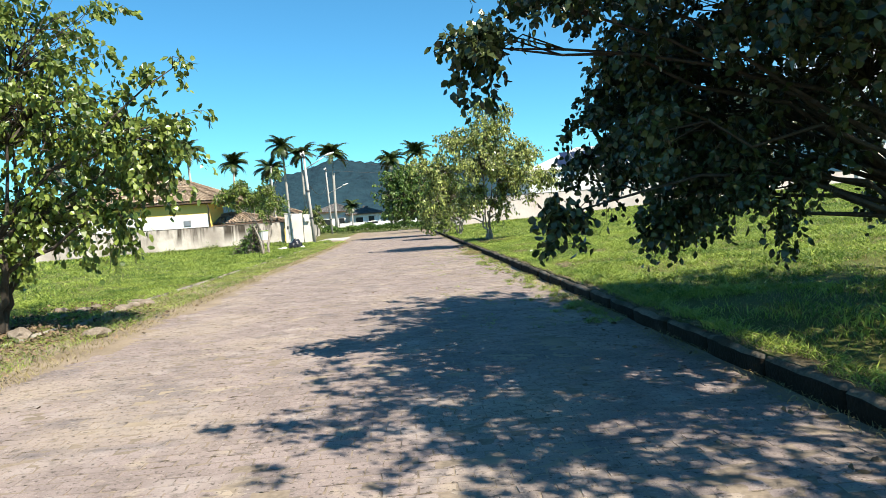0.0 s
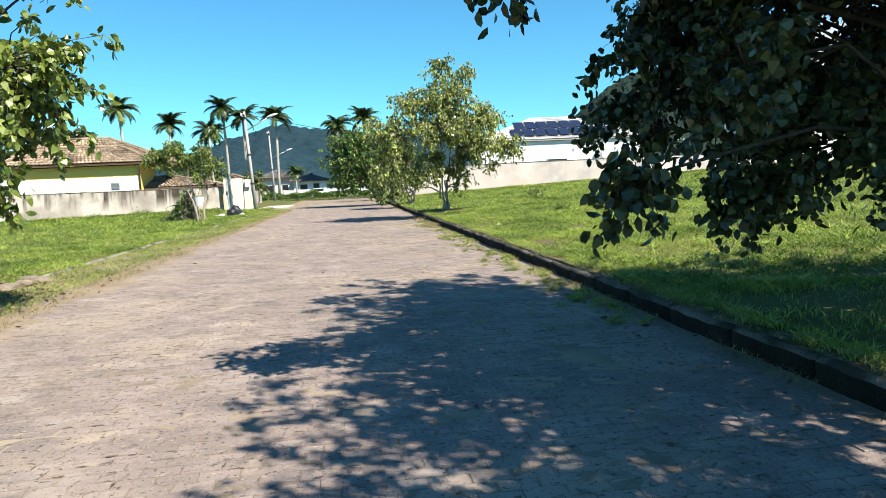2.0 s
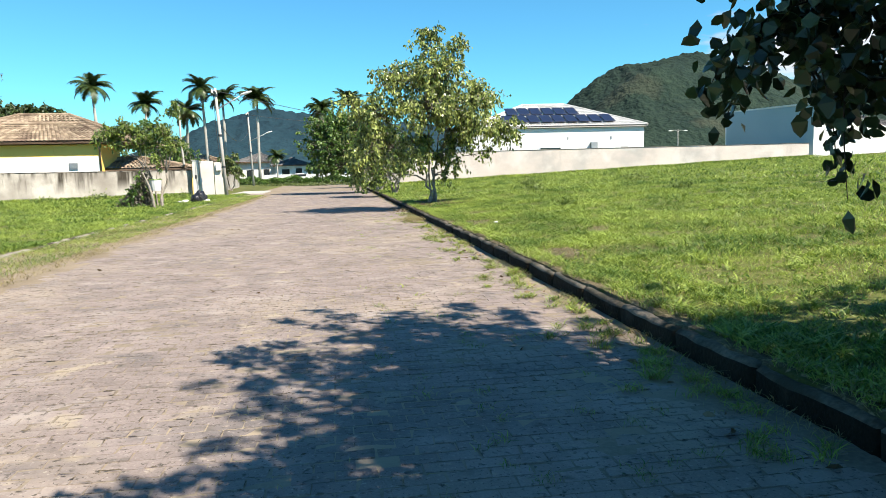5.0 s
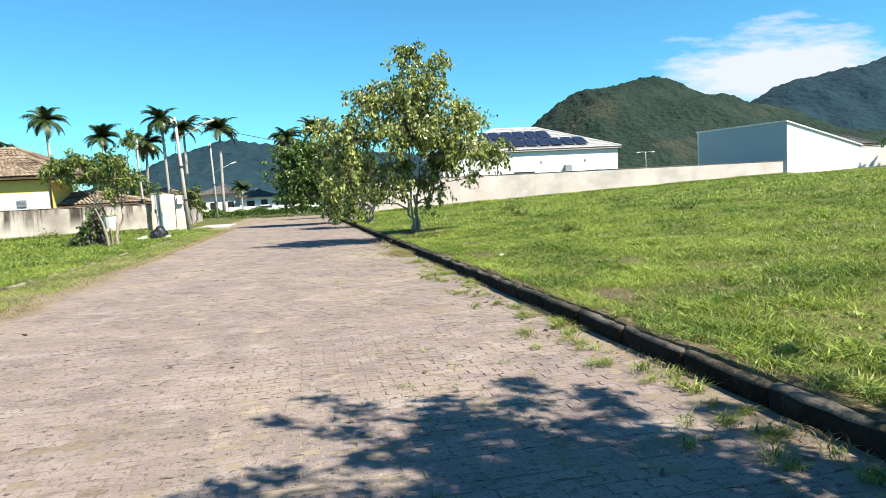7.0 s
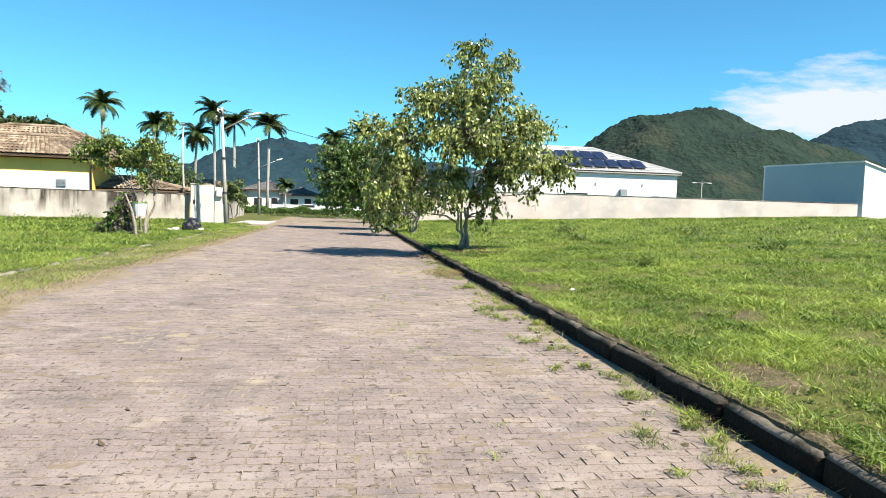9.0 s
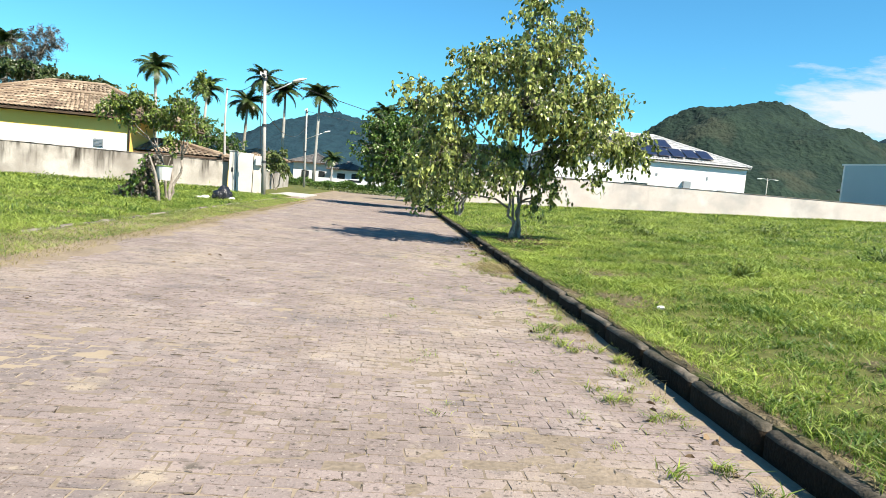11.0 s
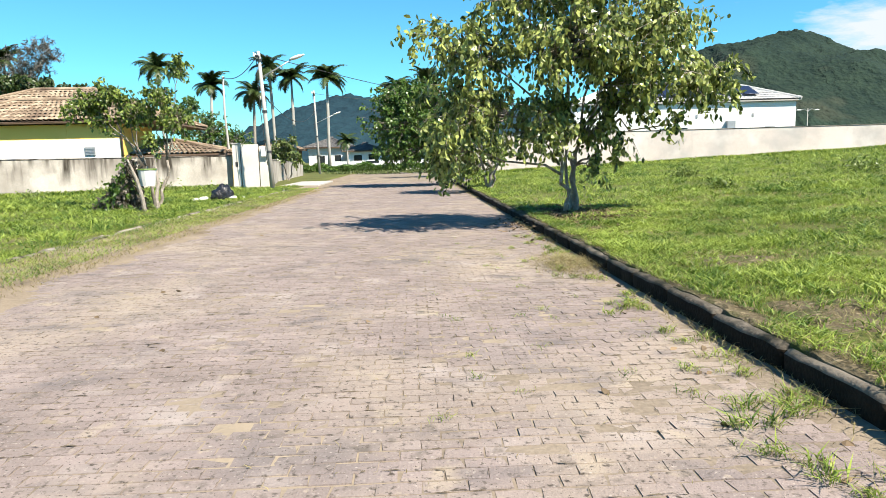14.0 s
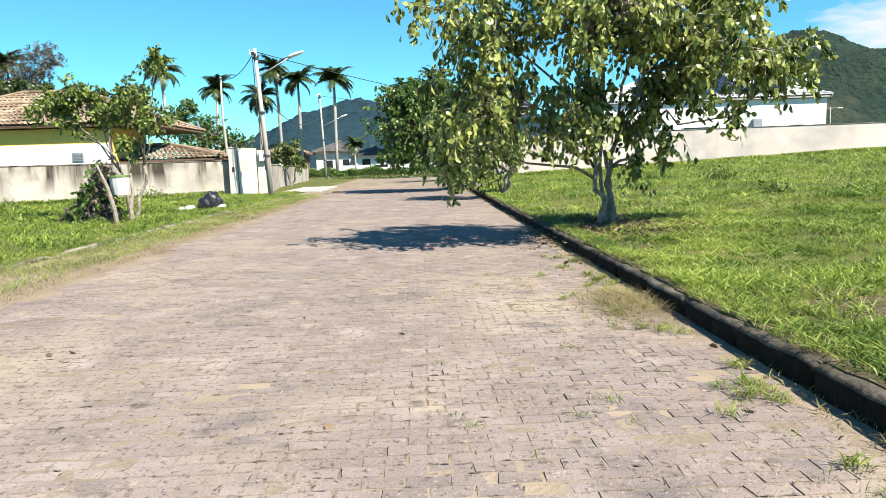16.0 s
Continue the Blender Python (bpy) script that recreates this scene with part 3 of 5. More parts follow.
# ---- street poles and wires ----
def street_pole(x, y, height, lean, reach, arm_z, label):
    """A tapering concrete pole with bands, a cross bracket and a lamp on a rising arm."""
    top = empty("street_lamp", x, y, 0)
    part("pole", tube(bmesh.new(), [(0, 0, -0.3), (lean * 0.5, 0, height * 0.5), (lean, 0, height)], [0.135, 0.105, 0.08], 10), "concrete", top, smooth=True)
    for h in (1.9, 3.9, height - 0.5):
        part("band", tube(bmesh.new(), [(lean * h / height, 0, h), (lean * h / height, 0, h + 0.12)], [0.135, 0.135], 10), "dark_metal", top)
    a = lean * arm_z / height
    arm = part("arm", tube(bmesh.new(), [(a, 0, arm_z), (a + reach * 0.4, 0, arm_z + 0.42), (a + reach * 0.8, 0, arm_z + 0.85)], [0.04, 0.035, 0.03], 8), "metal", top, smooth=True)
    bm = bmesh.new()
    bmesh.ops.create_uvsphere(bm, u_segments=12, v_segments=8, radius=1.0)
    bmesh.ops.transform(bm, verts=bm.verts, matrix=pose(a + reach * 0.95, 0, arm_z + 0.98, 0, -18, 0) @ Matrix.Diagonal((0.42, 0.14, 0.09, 1)))
    part("lamp_head", bm, "plastic_white", arm, "pale lamp head", smooth=True)
    bracket = boxed("bracket", (lean - 0.07, -0.5, height - 0.34, lean + 0.07, 0.5, height - 0.24), "dark_metal", top)
    for k in range(3):
        part("insulator", tube(bmesh.new(), [(lean - 0.16, -0.35 + 0.35 * k, height - 0.3), (lean - 0.16, -0.35 + 0.35 * k, height - 0.1)], [0.045, 0.03], 8), "plastic_white", bracket)
    part("drop_cable", tube(bmesh.new(), [(lean * 0.95 - 0.13, -0.03, height - 0.4), (lean * 0.6 - 0.2, -0.03, height * 0.6), (-0.2, -0.03, 1.3)], [0.018, 0.018, 0.018], 5), "cable", top)
    return tagged(top, label, "street lamp", group="lamp posts along the lane")


street_pole(-6.0, 53.9, 6.9, -0.35, 1.9, 5.6, "leaning concrete street lamp pole beside the white gateway")
street_pole(-8.5, 90.6, 8.6, -0.25, 2.3, 5.3, "concrete street lamp pole at the lane's end")
thin = empty("utility_pole", -10.2, 62, 0)
part("pole", tube(bmesh.new(), [(0.12, 0, -0.2), (0.0, 0, 2.2), (-0.12, 0, 4.4), (-0.08, 0, 6.7)], [0.085, 0.08, 0.07, 0.055], 8), "concrete", thin, smooth=True)
part("cap", tube(bmesh.new(), [(-0.16, 0, 6.6), (0.0, 0, 6.6)], [0.06, 0.06], 8), "dark_metal", thin)
tagged(thin, "thin pale utility pole behind the garden wall", "utility pole")


far_lamp = empty("street_lamp", 54.5, 110, 1.5)
part("pole", tube(bmesh.new(), [(0, 0, -0.3), (0, 0, 3), (0, 0, 5.4)], [0.1, 0.08, 0.06], 8), "concrete", far_lamp, smooth=True)
for side_ in (-1, 1):
    fa = part("arm", tube(bmesh.new(), [(0, 0, 5.0), (side_ * 0.5, 0, 5.3), (side_ * 1.0, 0, 5.2)], [0.04, 0.04, 0.04], 6), "metal", far_lamp)
    boxed("lamp_head", (side_ * 1.25 - 0.3, -0.12, 5.12, side_ * 1.25 + 0.3, 0.12, 5.26), "plastic_white", fa, "", 0.03)
tagged(far_lamp, "distant street lamp with two pale heads", "street lamp")


def wire(a, b, sag, r=0.02):
    a, b = Vector(a), Vector(b)
    pts = [a.lerp(b, k / 14) - Vector((0, 0, sag * 4 * (k / 14) * (1 - k / 14))) for k in range(15)]
    tagged(part("overhead_wire", tube(bmesh.new(), pts, [r] * 15, 5), "cable"), "thin black overhead wire between poles", "wire", group="overhead wires")


wire((-6.35, 53.9, 6.8), (-10.28, 62, 6.65), 0.5)
wire((-6.35, 53.9, 6.75), (14, 100, 7.4), 0.6)
wire((-6.3, 53.9, 4.9), (-8.7, 90.6, 6.6), 1.3)
wire((-8.7, 90.6, 8.3), (14, 101, 8.2), 0.7)

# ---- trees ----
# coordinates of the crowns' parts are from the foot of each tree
# High parts here (z over 4.4) are unseen, added to shade the lane.
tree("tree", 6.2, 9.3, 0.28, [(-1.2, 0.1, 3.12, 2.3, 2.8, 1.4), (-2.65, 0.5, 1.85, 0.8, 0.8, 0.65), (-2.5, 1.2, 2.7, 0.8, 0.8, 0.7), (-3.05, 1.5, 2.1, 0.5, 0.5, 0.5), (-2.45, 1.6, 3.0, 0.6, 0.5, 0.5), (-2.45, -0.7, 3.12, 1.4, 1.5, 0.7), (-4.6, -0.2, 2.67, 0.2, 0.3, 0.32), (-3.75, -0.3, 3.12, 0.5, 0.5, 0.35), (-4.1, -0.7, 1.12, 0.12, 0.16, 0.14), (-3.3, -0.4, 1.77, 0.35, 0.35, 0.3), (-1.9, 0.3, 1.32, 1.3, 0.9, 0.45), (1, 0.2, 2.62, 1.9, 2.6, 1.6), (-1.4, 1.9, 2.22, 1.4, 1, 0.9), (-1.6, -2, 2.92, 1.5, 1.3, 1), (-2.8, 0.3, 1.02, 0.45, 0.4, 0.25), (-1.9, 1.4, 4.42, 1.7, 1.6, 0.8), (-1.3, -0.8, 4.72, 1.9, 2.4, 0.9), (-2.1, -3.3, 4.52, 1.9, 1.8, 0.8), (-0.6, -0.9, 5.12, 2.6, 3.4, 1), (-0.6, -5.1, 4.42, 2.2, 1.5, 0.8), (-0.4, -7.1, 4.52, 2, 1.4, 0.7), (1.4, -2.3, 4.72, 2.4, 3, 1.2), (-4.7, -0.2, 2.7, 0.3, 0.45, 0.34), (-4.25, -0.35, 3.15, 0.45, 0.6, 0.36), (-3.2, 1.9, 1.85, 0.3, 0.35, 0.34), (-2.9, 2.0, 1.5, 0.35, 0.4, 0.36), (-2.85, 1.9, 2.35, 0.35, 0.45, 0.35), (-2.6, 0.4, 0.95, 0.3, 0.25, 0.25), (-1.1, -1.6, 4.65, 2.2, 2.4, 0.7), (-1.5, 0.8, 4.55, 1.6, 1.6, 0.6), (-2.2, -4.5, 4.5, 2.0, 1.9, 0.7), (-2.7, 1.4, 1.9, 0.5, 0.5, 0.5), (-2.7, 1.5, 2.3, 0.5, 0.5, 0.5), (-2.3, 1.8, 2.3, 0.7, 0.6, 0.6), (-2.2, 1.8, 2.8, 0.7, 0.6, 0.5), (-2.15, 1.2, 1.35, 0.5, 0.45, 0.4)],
     "leaf_shade", 112000, 0.088, 0.07, 3, "broad low tree over the kerb, dense leaves coloured dark as if backlit", trunk_r=0.055, clump=64, spread=0.6, bark="bark_dark", loose=0.06, strand=0.5, ragged=0.25, twig=0.008)
tree("tree", -5.75, 13.7, 0.1, [(b[0] - 0.45, *b[1:]) for b in [(-0.3, 0, 3.6, 1.9, 2.0, 1.5), (1.6, -0.3, 3.3, 1.5, 1.4, 1.0), (2.9, -0.2, 2.9, 1.1, 1.0, 0.9), (1.4, 0.1, 1.9, 1.5, 1.3, 0.7), (2.6, -0.2, 1.7, 0.5, 0.6, 0.6), (0.2, -0.3, 1.5, 1.3, 1.2, 0.6), (-1.8, 0, 2.6, 1.5, 1.6, 1.5), (1.0, 0.2, 4.7, 1.7, 1.4, 0.8), (3.6, -0.3, 3.85, 0.5, 0.4, 0.16), (-1.5, -1.0, 4.6, 1.9, 1.8, 1.1), (0.6, -1.2, 4.4, 1.3, 1.2, 0.8), (-0.4, 0.3, 1.15, 0.7, 0.6, 0.45), (3.25, -0.2, 2.6, 0.65, 0.6, 0.65), (3.0, 0.1, 2.1, 0.5, 0.5, 0.35)]],
     "leaf_left", 24000, 0.125, 0.082, 6, "many-stemmed verge tree with light green hanging leaves", trunk_r=0.06, clump=26, loose=0.055, strand=0.5, ragged=0.25, twig=0.008, bark="bark_dark", splay=0.3)
tree("tree", 4.42, 33.3, 0.18, [(0.2, -0.9, 4.8, 1.35, 1.5, 0.9), (-0.2, -1.1, 3.6, 1.7, 1.9, 1.0), (-2.2, -1.1, 3.3, 1.2, 1.2, 0.7), (-2.2, -1.0, 2.2, 1.1, 1.2, 0.8), (1.7, -0.8, 3.9, 0.9, 1.2, 0.7), (2.4, -0.9, 2.7, 0.85, 0.9, 0.5), (1.2, -1.1, 3.0, 1.3, 1.4, 0.8), (-1.2, -1.0, 4.5, 1.1, 1.2, 0.6), (0.0, -0.8, 5.9, 0.5, 0.6, 0.45), (1.0, -0.8, 5.6, 0.45, 0.5, 0.5), (-2.7, -1.0, 1.3, 0.5, 0.6, 0.45), (0.9, -0.8, 1.5, 0.3, 0.35, 0.3), (-0.9, -1.1, 1.8, 0.8, 0.8, 0.4), (1.9, -0.9, 1.8, 0.25, 0.3, 0.3), (0.35, -0.5, 1.75, 0.6, 0.6, 0.35), (-0.5, -0.4, 2.2, 0.8, 0.7, 0.5), (0.8, -0.5, 2.3, 0.8, 0.7, 0.5), (0.5, -0.3, 1.05, 0.22, 0.25, 0.22)],
     "leaf_olive", 18500, 0.14, 0.08, 4, "many-stemmed kerbside tree with yellowish green hanging leaves", trunk_r=0.05, droop=1.1, splay=0.11, clump=24, loose=0.06, strand=0.45, ragged=0.3, twig=0.009)
tree("tree", 4.2, 46.6, 0.2, [(-1.6, 0, 2.2, 0.9, 1.0, 1.0), (-1.9, -0.2, 0.95, 0.6, 0.8, 0.8), (-0.9, -0.3, 0.9, 0.7, 0.6, 0.7), (-0.6, 0.4, 3.0, 1.2, 1.2, 1.0), (0.2, 0.2, 1.6, 0.8, 0.9, 0.8)], "leaf_left", 5200, 0.17, 0.11, 3, "small kerbside tree with drooping yellowish leaves", trunk_r=0.07)
tree("tree", 3.9, 55.0, 0.2, [(-3.2, 0, 3.1, 2.3, 2.4, 1.6), (-1.6, 0, 2.6, 2.2, 2.2, 1.8), (-3.4, 0, 4.5, 1.5, 1.6, 0.9), (-2.0, 0.2, 4.7, 1.7, 1.6, 0.9), (0.3, 0, 3.0, 1.8, 2.0, 1.8), (-3.2, -0.4, 1.7, 1.9, 1.6, 0.7)], "leaf_green", 22000, 0.17, 0.12, 2, "dense round dark green street tree", trunk_r=0.13)
tree("tree", 4.2, 72.0, 0.2, [(-1, 0, 3.2, 2.6, 2.4, 1.7), (-2.2, 0, 2.4, 1.8, 1.9, 1.4), (0.6, 0, 4.4, 1.6, 1.6, 1.2)], "leaf_green", 3000, 0.24, 0.17, 2, "dense round dark green street tree", trunk_r=0.12)
tree("tree", -6.95, 40.7, 0.1, [(-2.0, 0, 3.3, 0.75, 0.6, 0.45), (-1.2, 0, 3.5, 0.8, 0.6, 0.5), (-0.5, 0.1, 3.0, 0.7, 0.6, 0.45), (0.3, 0, 3.4, 0.6, 0.6, 0.6), (0.8, 0, 2.8, 0.55, 0.6, 0.45), (0.9, 0.1, 4.4, 0.45, 0.4, 0.35), (0.05, -0.1, 2.1, 0.25, 0.3, 0.4), (-1.5, 0, 2.7, 0.4, 0.4, 0.3)], "leaf_left", 3800, 0.14, 0.085, 2, "thin young tree with spreading light branches beside the bin", trunk_r=0.05, clump=16, loose=0.05, strand=0.4, twig=0.008)
tree("tree", -13.2, 68, 0.1, [(0, 0, 3.6, 1.8, 1.6, 1.5), (-2.0, 0, 4.6, 1.4, 1.4, 1.2), (1.9, 0, 2.9, 1.4, 1.3, 1.0), (-1.0, 0, 5.6, 0.8, 0.8, 0.6)], "leaf_green", 6500, 0.17, 0.12, 2, "leafy garden tree behind the garden wall", trunk_r=0.1)
tree("tree", -7.9, 69.0, 0.1, [(0, 0, 2.7, 0.9, 0.9, 0.7), (-0.9, 0, 1.9, 0.8, 0.8, 0.7), (0.7, 0, 1.8, 0.7, 0.7, 0.7)], "leaf_pale", 700, 0.34, 0.16, 2, "small garden tree by the low lane wall", trunk_r=0.06)
tree("tree", 49.8, 57.0, 1.9, [(0, 0, 2.0, 2.2, 2.0, 1.3), (1.6, 0, 2.6, 1.8, 1.8, 1.2), (-1.5, 0, 1.3, 1.0, 1.0, 0.8)], "leaf_green", 3200, 0.2, 0.13, 2, "dark green tree in front of the white wall", trunk_r=0.12)
tree("tree", -34, 92, 0.1, [(0, 0, 9.0, 4.5, 3.5, 0.8), (3.5, 0, 8.6, 3.5, 3.0, 0.7), (-5, 0, 10.0, 4.5, 3.0, 0.9), (0, 0, 6.5, 3, 3, 2)], "leaf_palm", 8000, 0.45, 0.3, 1, "wide flat-crowned dark green tree behind the house", trunk_r=0.25)
tree("tree", -49, 112, 0.1, [(0, 0, 13.5, 3.0, 3.0, 3.4), (2.6, 0, 16, 2.4, 2.4, 2.4), (-3.5, 0, 12, 3.0, 3.0, 3.2), (0, 0, 8, 3.0, 3.0, 4.0)], "leaf_dead", 11000, 0.45, 0.09, 1, "tall feathery grey-brown tree behind the house", trunk_r=0.3, droop=0.2)
tree("tree", 30, 108, 1.0, [(0, 0, 2.5, 6, 3, 1.6), (8, 0, 2.2, 5, 3, 1.4), (-8, 0, 2.2, 5, 3, 1.4)], "leaf_green", 3500, 0.5, 0.3, 2, "row of low dark green trees behind the wall", trunk_r=0.2)


def palm(x, y, height, label, dark=False):
    """A royal palm: pale trunk, green shaft, arching feather fronds."""
    top = empty("palm_tree", x, y, 0)
    lean = rng.normal() * 0.3
    r = 0.20
    part("trunk", tube(bmesh.new(), [(0, 0, -0.3), (lean * 0.2, 0, height * 0.3), (lean * 0.6, 0, height * 0.65), (lean, 0, height - 1.2)], [r * 1.3, r, r * 1.1, r * 0.7], 10), "bark" if dark else "palm_trunk", top, smooth=True)
    part("crownshaft", tube(bmesh.new(), [(lean, 0, height - 1.2), (lean, 0, height - 0.6), (lean, 0, height + 0.1)], [r * 0.75, r * 0.7, r * 0.3], 10), "leaf_palm", top, "smooth green shaft", smooth=True)
    for k in range(23):
        az, el = k * 2.399 + rng.uniform(-0.2, 0.2), rng.uniform(-0.6, 1.2)
        ln = rng.uniform(2.8, 3.6)
        p, pts = np.array([lean, 0, height]), []
        for s in range(9):
            e = el - 1.5 * (s / 8) ** 1.4
            pts.append(p.copy())
            p = p + ln / 8 * np.array([math.cos(az) * math.cos(e), math.sin(az) * math.cos(e), math.sin(e)])
        tris = []
        for s in range(1, 9):
            along = pts[s] - pts[s - 1]
            across = np.cross(along, (0, 0, 1.0))
            across /= np.linalg.norm(across) + 1e-6
            for half in (0.0, 0.33, 0.66):
                o = pts[s - 1] + along * half
                w = 0.85 * math.sin(math.pi * min(1.0, (s + half + 0.8) / 9.6)) + 0.12
                for side in (-1, 1):
                    tip = o + across * side * w * 0.9 + along * 0.5 + np.array([0, 0, -0.42 * w + rng.normal() * 0.06])
                    tris.append([o - along * 0.3, o + along * 0.3, tip])
        fr = soup("frond", tris, 3, "leaf_palm", top)
        part("rachis", tube(bmesh.new(), [tuple(q) for q in pts[::2]], [0.04, 0.035, 0.03, 0.02, 0.01], 4), "leaf_palm", fr)
    return tagged(top, label, "palm tree", group="row of royal palms")


for px_, pz_, dark_ in ((-54.6, 16.6, False), (-33.6, 15.2, False), (-27.1, 12.5, False), (-21.2, 11.4, True), (-18.2, 15.0, False), (-15.5, 13.4, False), (-10.0, 12.5, False), (-0.4, 11.6, False), (3.7, 12.4, False)):
    palm(px_, 118 if px_ > -8 or px_ < -12 else 112, pz_, "tall royal palm with a pale trunk beyond the lane" if not dark_ else "royal palm with a dark trunk beyond the lane", dark_)
palm(-6.8, 104, 7.2, "small young palm near the lane's end").scale = (0.55, 0.55, 0.55)

# ---- hedge, bush and garden growth ----
def leafy(name, lo, hi, count, length, width, mat, label, category):
    n = np.array(lo) + rng.random((count, 3)) * (np.array(hi) - np.array(lo))
    n[:, 2] = lo[2] + (hi[2] - lo[2]) * rng.random(count) ** 0.6 * (0.75 + 0.25 * np.sin(n[:, 0] * 1.7) * np.sin(n[:, 0] * 0.61 + 1))
    d = rng.normal(size=(count, 3)) + np.array([0, -0.3, 0.3])
    return tagged(leaves(name, n, d, length, width, mat, None), label, category)


leafy("hedge", (-22, 101, 0.0), (3.5, 104, 1.15), 9000, 0.26, 0.18, "leaf_green", "long low green hedge beyond the crossing street", "hedge")
leafy("hedge", (-7.5, 87.2, 0.0), (6.0, 88.0, 0.35), 1500, 0.22, 0.1, "leaf_pale", "low grassy edge along the crossing street", "plants")

for bx, by, r in ((11.2, 44, 0.45), (9.4, 37, 0.3), (15.5, 40, 0.4), (7.3, 26.5, 0.2), (12.5, 30, 0.3), (-9.6, 46, 0.4), (-12.5, 50, 0.5), (-10.8, 52, 0.55), (-14.2, 47, 0.4), (-7.9, 50, 0.4)):
    p_ = rng.normal(size=(int(700 * r), 3)) * [r * 0.6, r * 0.6, r * 0.4]
    p_[:, 2] = np.abs(p_[:, 2])
    ob = leaves("bush", p_, rng.normal(size=p_.shape) + [0, 0, 0.6], 0.15, 0.05, "leaf_left", None)
    ob.location = (bx, by, ground_height(bx, by))
    tagged(ob, "small clump of taller weeds in the grass", "bush", group="weed clumps in the grass")

# ---- bin, dead branches and rubbish ----
litter_bin = empty("litter_bin", -6.85, 39.6, 0.08)
part("bucket", tube(bmesh.new(), [(0.05, 0, 0.75), (0.05, 0, 0.95), (0.05, 0, 1.2), (0.05, 0, 1.22)], [0.20, 0.235, 0.265, 0.275], 14), "plastic_white", litter_bin, "white plastic bucket")
part("rim", tube(bmesh.new(), [(0.05, 0, 1.222), (0.05, 0, 1.26)], [0.285, 0.265], 14), "leaf_green", litter_bin, "green bag edge")
part("post", tube(bmesh.new(), [(0.3, 0.06, -0.2), (0.22, 0.1, 0.35), (0.28, 0.2, 0.8), (0.2, 0.3, 1.3)], [0.07, 0.06, 0.05, 0.04], 7), "bark", litter_bin)
part("branch", tube(bmesh.new(), [(0.05, -0.35, -0.15), (0.0, -0.37, 0.4), (-0.12, -0.38, 0.95), (-0.35, -0.36, 1.55)], [0.06, 0.055, 0.05, 0.025], 7), "bark", litter_bin)
tagged(litter_bin, "white bucket litter bin on a rough branch stand", "litter bin")
heap = empty("dead_branches", -7.75, 39.7, 0.05)
hs, hd = [], []
bm = bmesh.new()
for k in range(46):
    a, r0 = rng.uniform(0, math.tau), rng.uniform(0.1, 0.95)
    foot = np.array([r0 * math.cos(a) * 0.9, r0 * math.sin(a) * 0.7, 0.03])
    tip = np.array([0.45 + rng.normal() * 0.12, rng.normal() * 0.15, rng.uniform(0.7, 1.65)])
    tube(bm, [tuple(foot), tuple((foot + tip) / 2 + [0, 0, 0.1]), tuple(tip)], [0.012, 0.01, 0.006], 4)
    t_ = rng.random((56, 1))
    hs.append(foot + (tip - foot) * t_ + rng.normal(size=(56, 3)) * 0.08)
    hd.append(rng.normal(size=(56, 3)) * 0.6 + np.array([0, 0, -0.9]))
part("brushwood", bm, "bark_dark", heap)
leaves("withered_leaves", np.concatenate(hs), np.concatenate(hd), 0.17, 0.075, "leaf_dead", heap)
leaves("green_leaves", np.concatenate(hs)[::3] + [-0.1, -0.1, 0], np.concatenate(hd)[::3], 0.16, 0.08, "leaf_green", heap)
tagged(heap, "heap of withered brown branches against the bin", "branches")

bm = bmesh.new()
bmesh.ops.create_icosphere(bm, subdivisions=4, radius=1.0)
for v in bm.verts:
    w = 1 + 0.13 * noise.noise(v.co * 2.1) + 0.07 * noise.noise(v.co * 6)
    v.co = Vector((v.co.x * 0.40 * w, v.co.y * 0.35 * w, max(-0.2, v.co.z * 0.42 * w)))
    if v.co.z > 0.2:
        v.co.x, v.co.y = v.co.x * 0.8 + 0.05, v.co.y * 0.8
bag = part("rubbish_bag", bm, "bag", smooth=True)
bag.location = (-5.9, 44.2, 0.27)
tagged(bag, "full black plastic rubbish bag on the verge", "rubbish bag")
for x, y, s in ((-5.45, 44.0, 0.10), (-6.55, 44.1, 0.13), (-6.8, 44.0, 0.09), (4.43, 23.06, 0.038), (-5.2, 44.4, 0.06)):
    bm = bmesh.new()
    bmesh.ops.create_icosphere(bm, subdivisions=2, radius=1.0)
    for v in bm.verts:
        v.co *= 1 + 0.45 * noise.noise(v.co * 1.9 + Vector((x, y, 0)))
        v.co = Vector((v.co.x * s * 1.4, v.co.y * s, v.co.z * s * 0.6))
    ob = part("paper_scrap", bm, "plastic_white")
    ob.location = (x, y, ground_height(x, y) + s * 0.4 + 0.03)
    tagged(ob, "crumpled white paper scrap in the grass", "litter", group="scraps of litter")

# ---- parked car beyond the street ----
car = new("car")
car.matrix_world = pose(-4.6, 114.5, 0.02, 0, 0, 4)
bm = bmesh.new()
prof = [(-2.0, 0.35), (-2.02, 0.75), (-1.6, 0.88), (-1.0, 0.95), (-0.45, 1.42), (0.75, 1.46), (1.45, 1.0), (2.0, 0.95), (2.05, 0.4)]
sides_ = [[bm.verts.new((x, y * (0.86 if z > 1.2 else 1), z)) for x, z in prof] for y in (-0.82, 0.82)]
for k in range(len(prof)):
    j = (k + 1) % len(prof)
    bm.faces.new((sides_[0][k], sides_[0][j], sides_[1][j], sides_[1][k]))
bm.faces.new(sides_[0][::-1]), bm.faces.new(sides_[1])
part("body", bm, "plastic_white", car)
boxed("side_window", (-0.75, -0.835, 0.98, 1.1, -0.79, 1.32), "glass_dark", car)
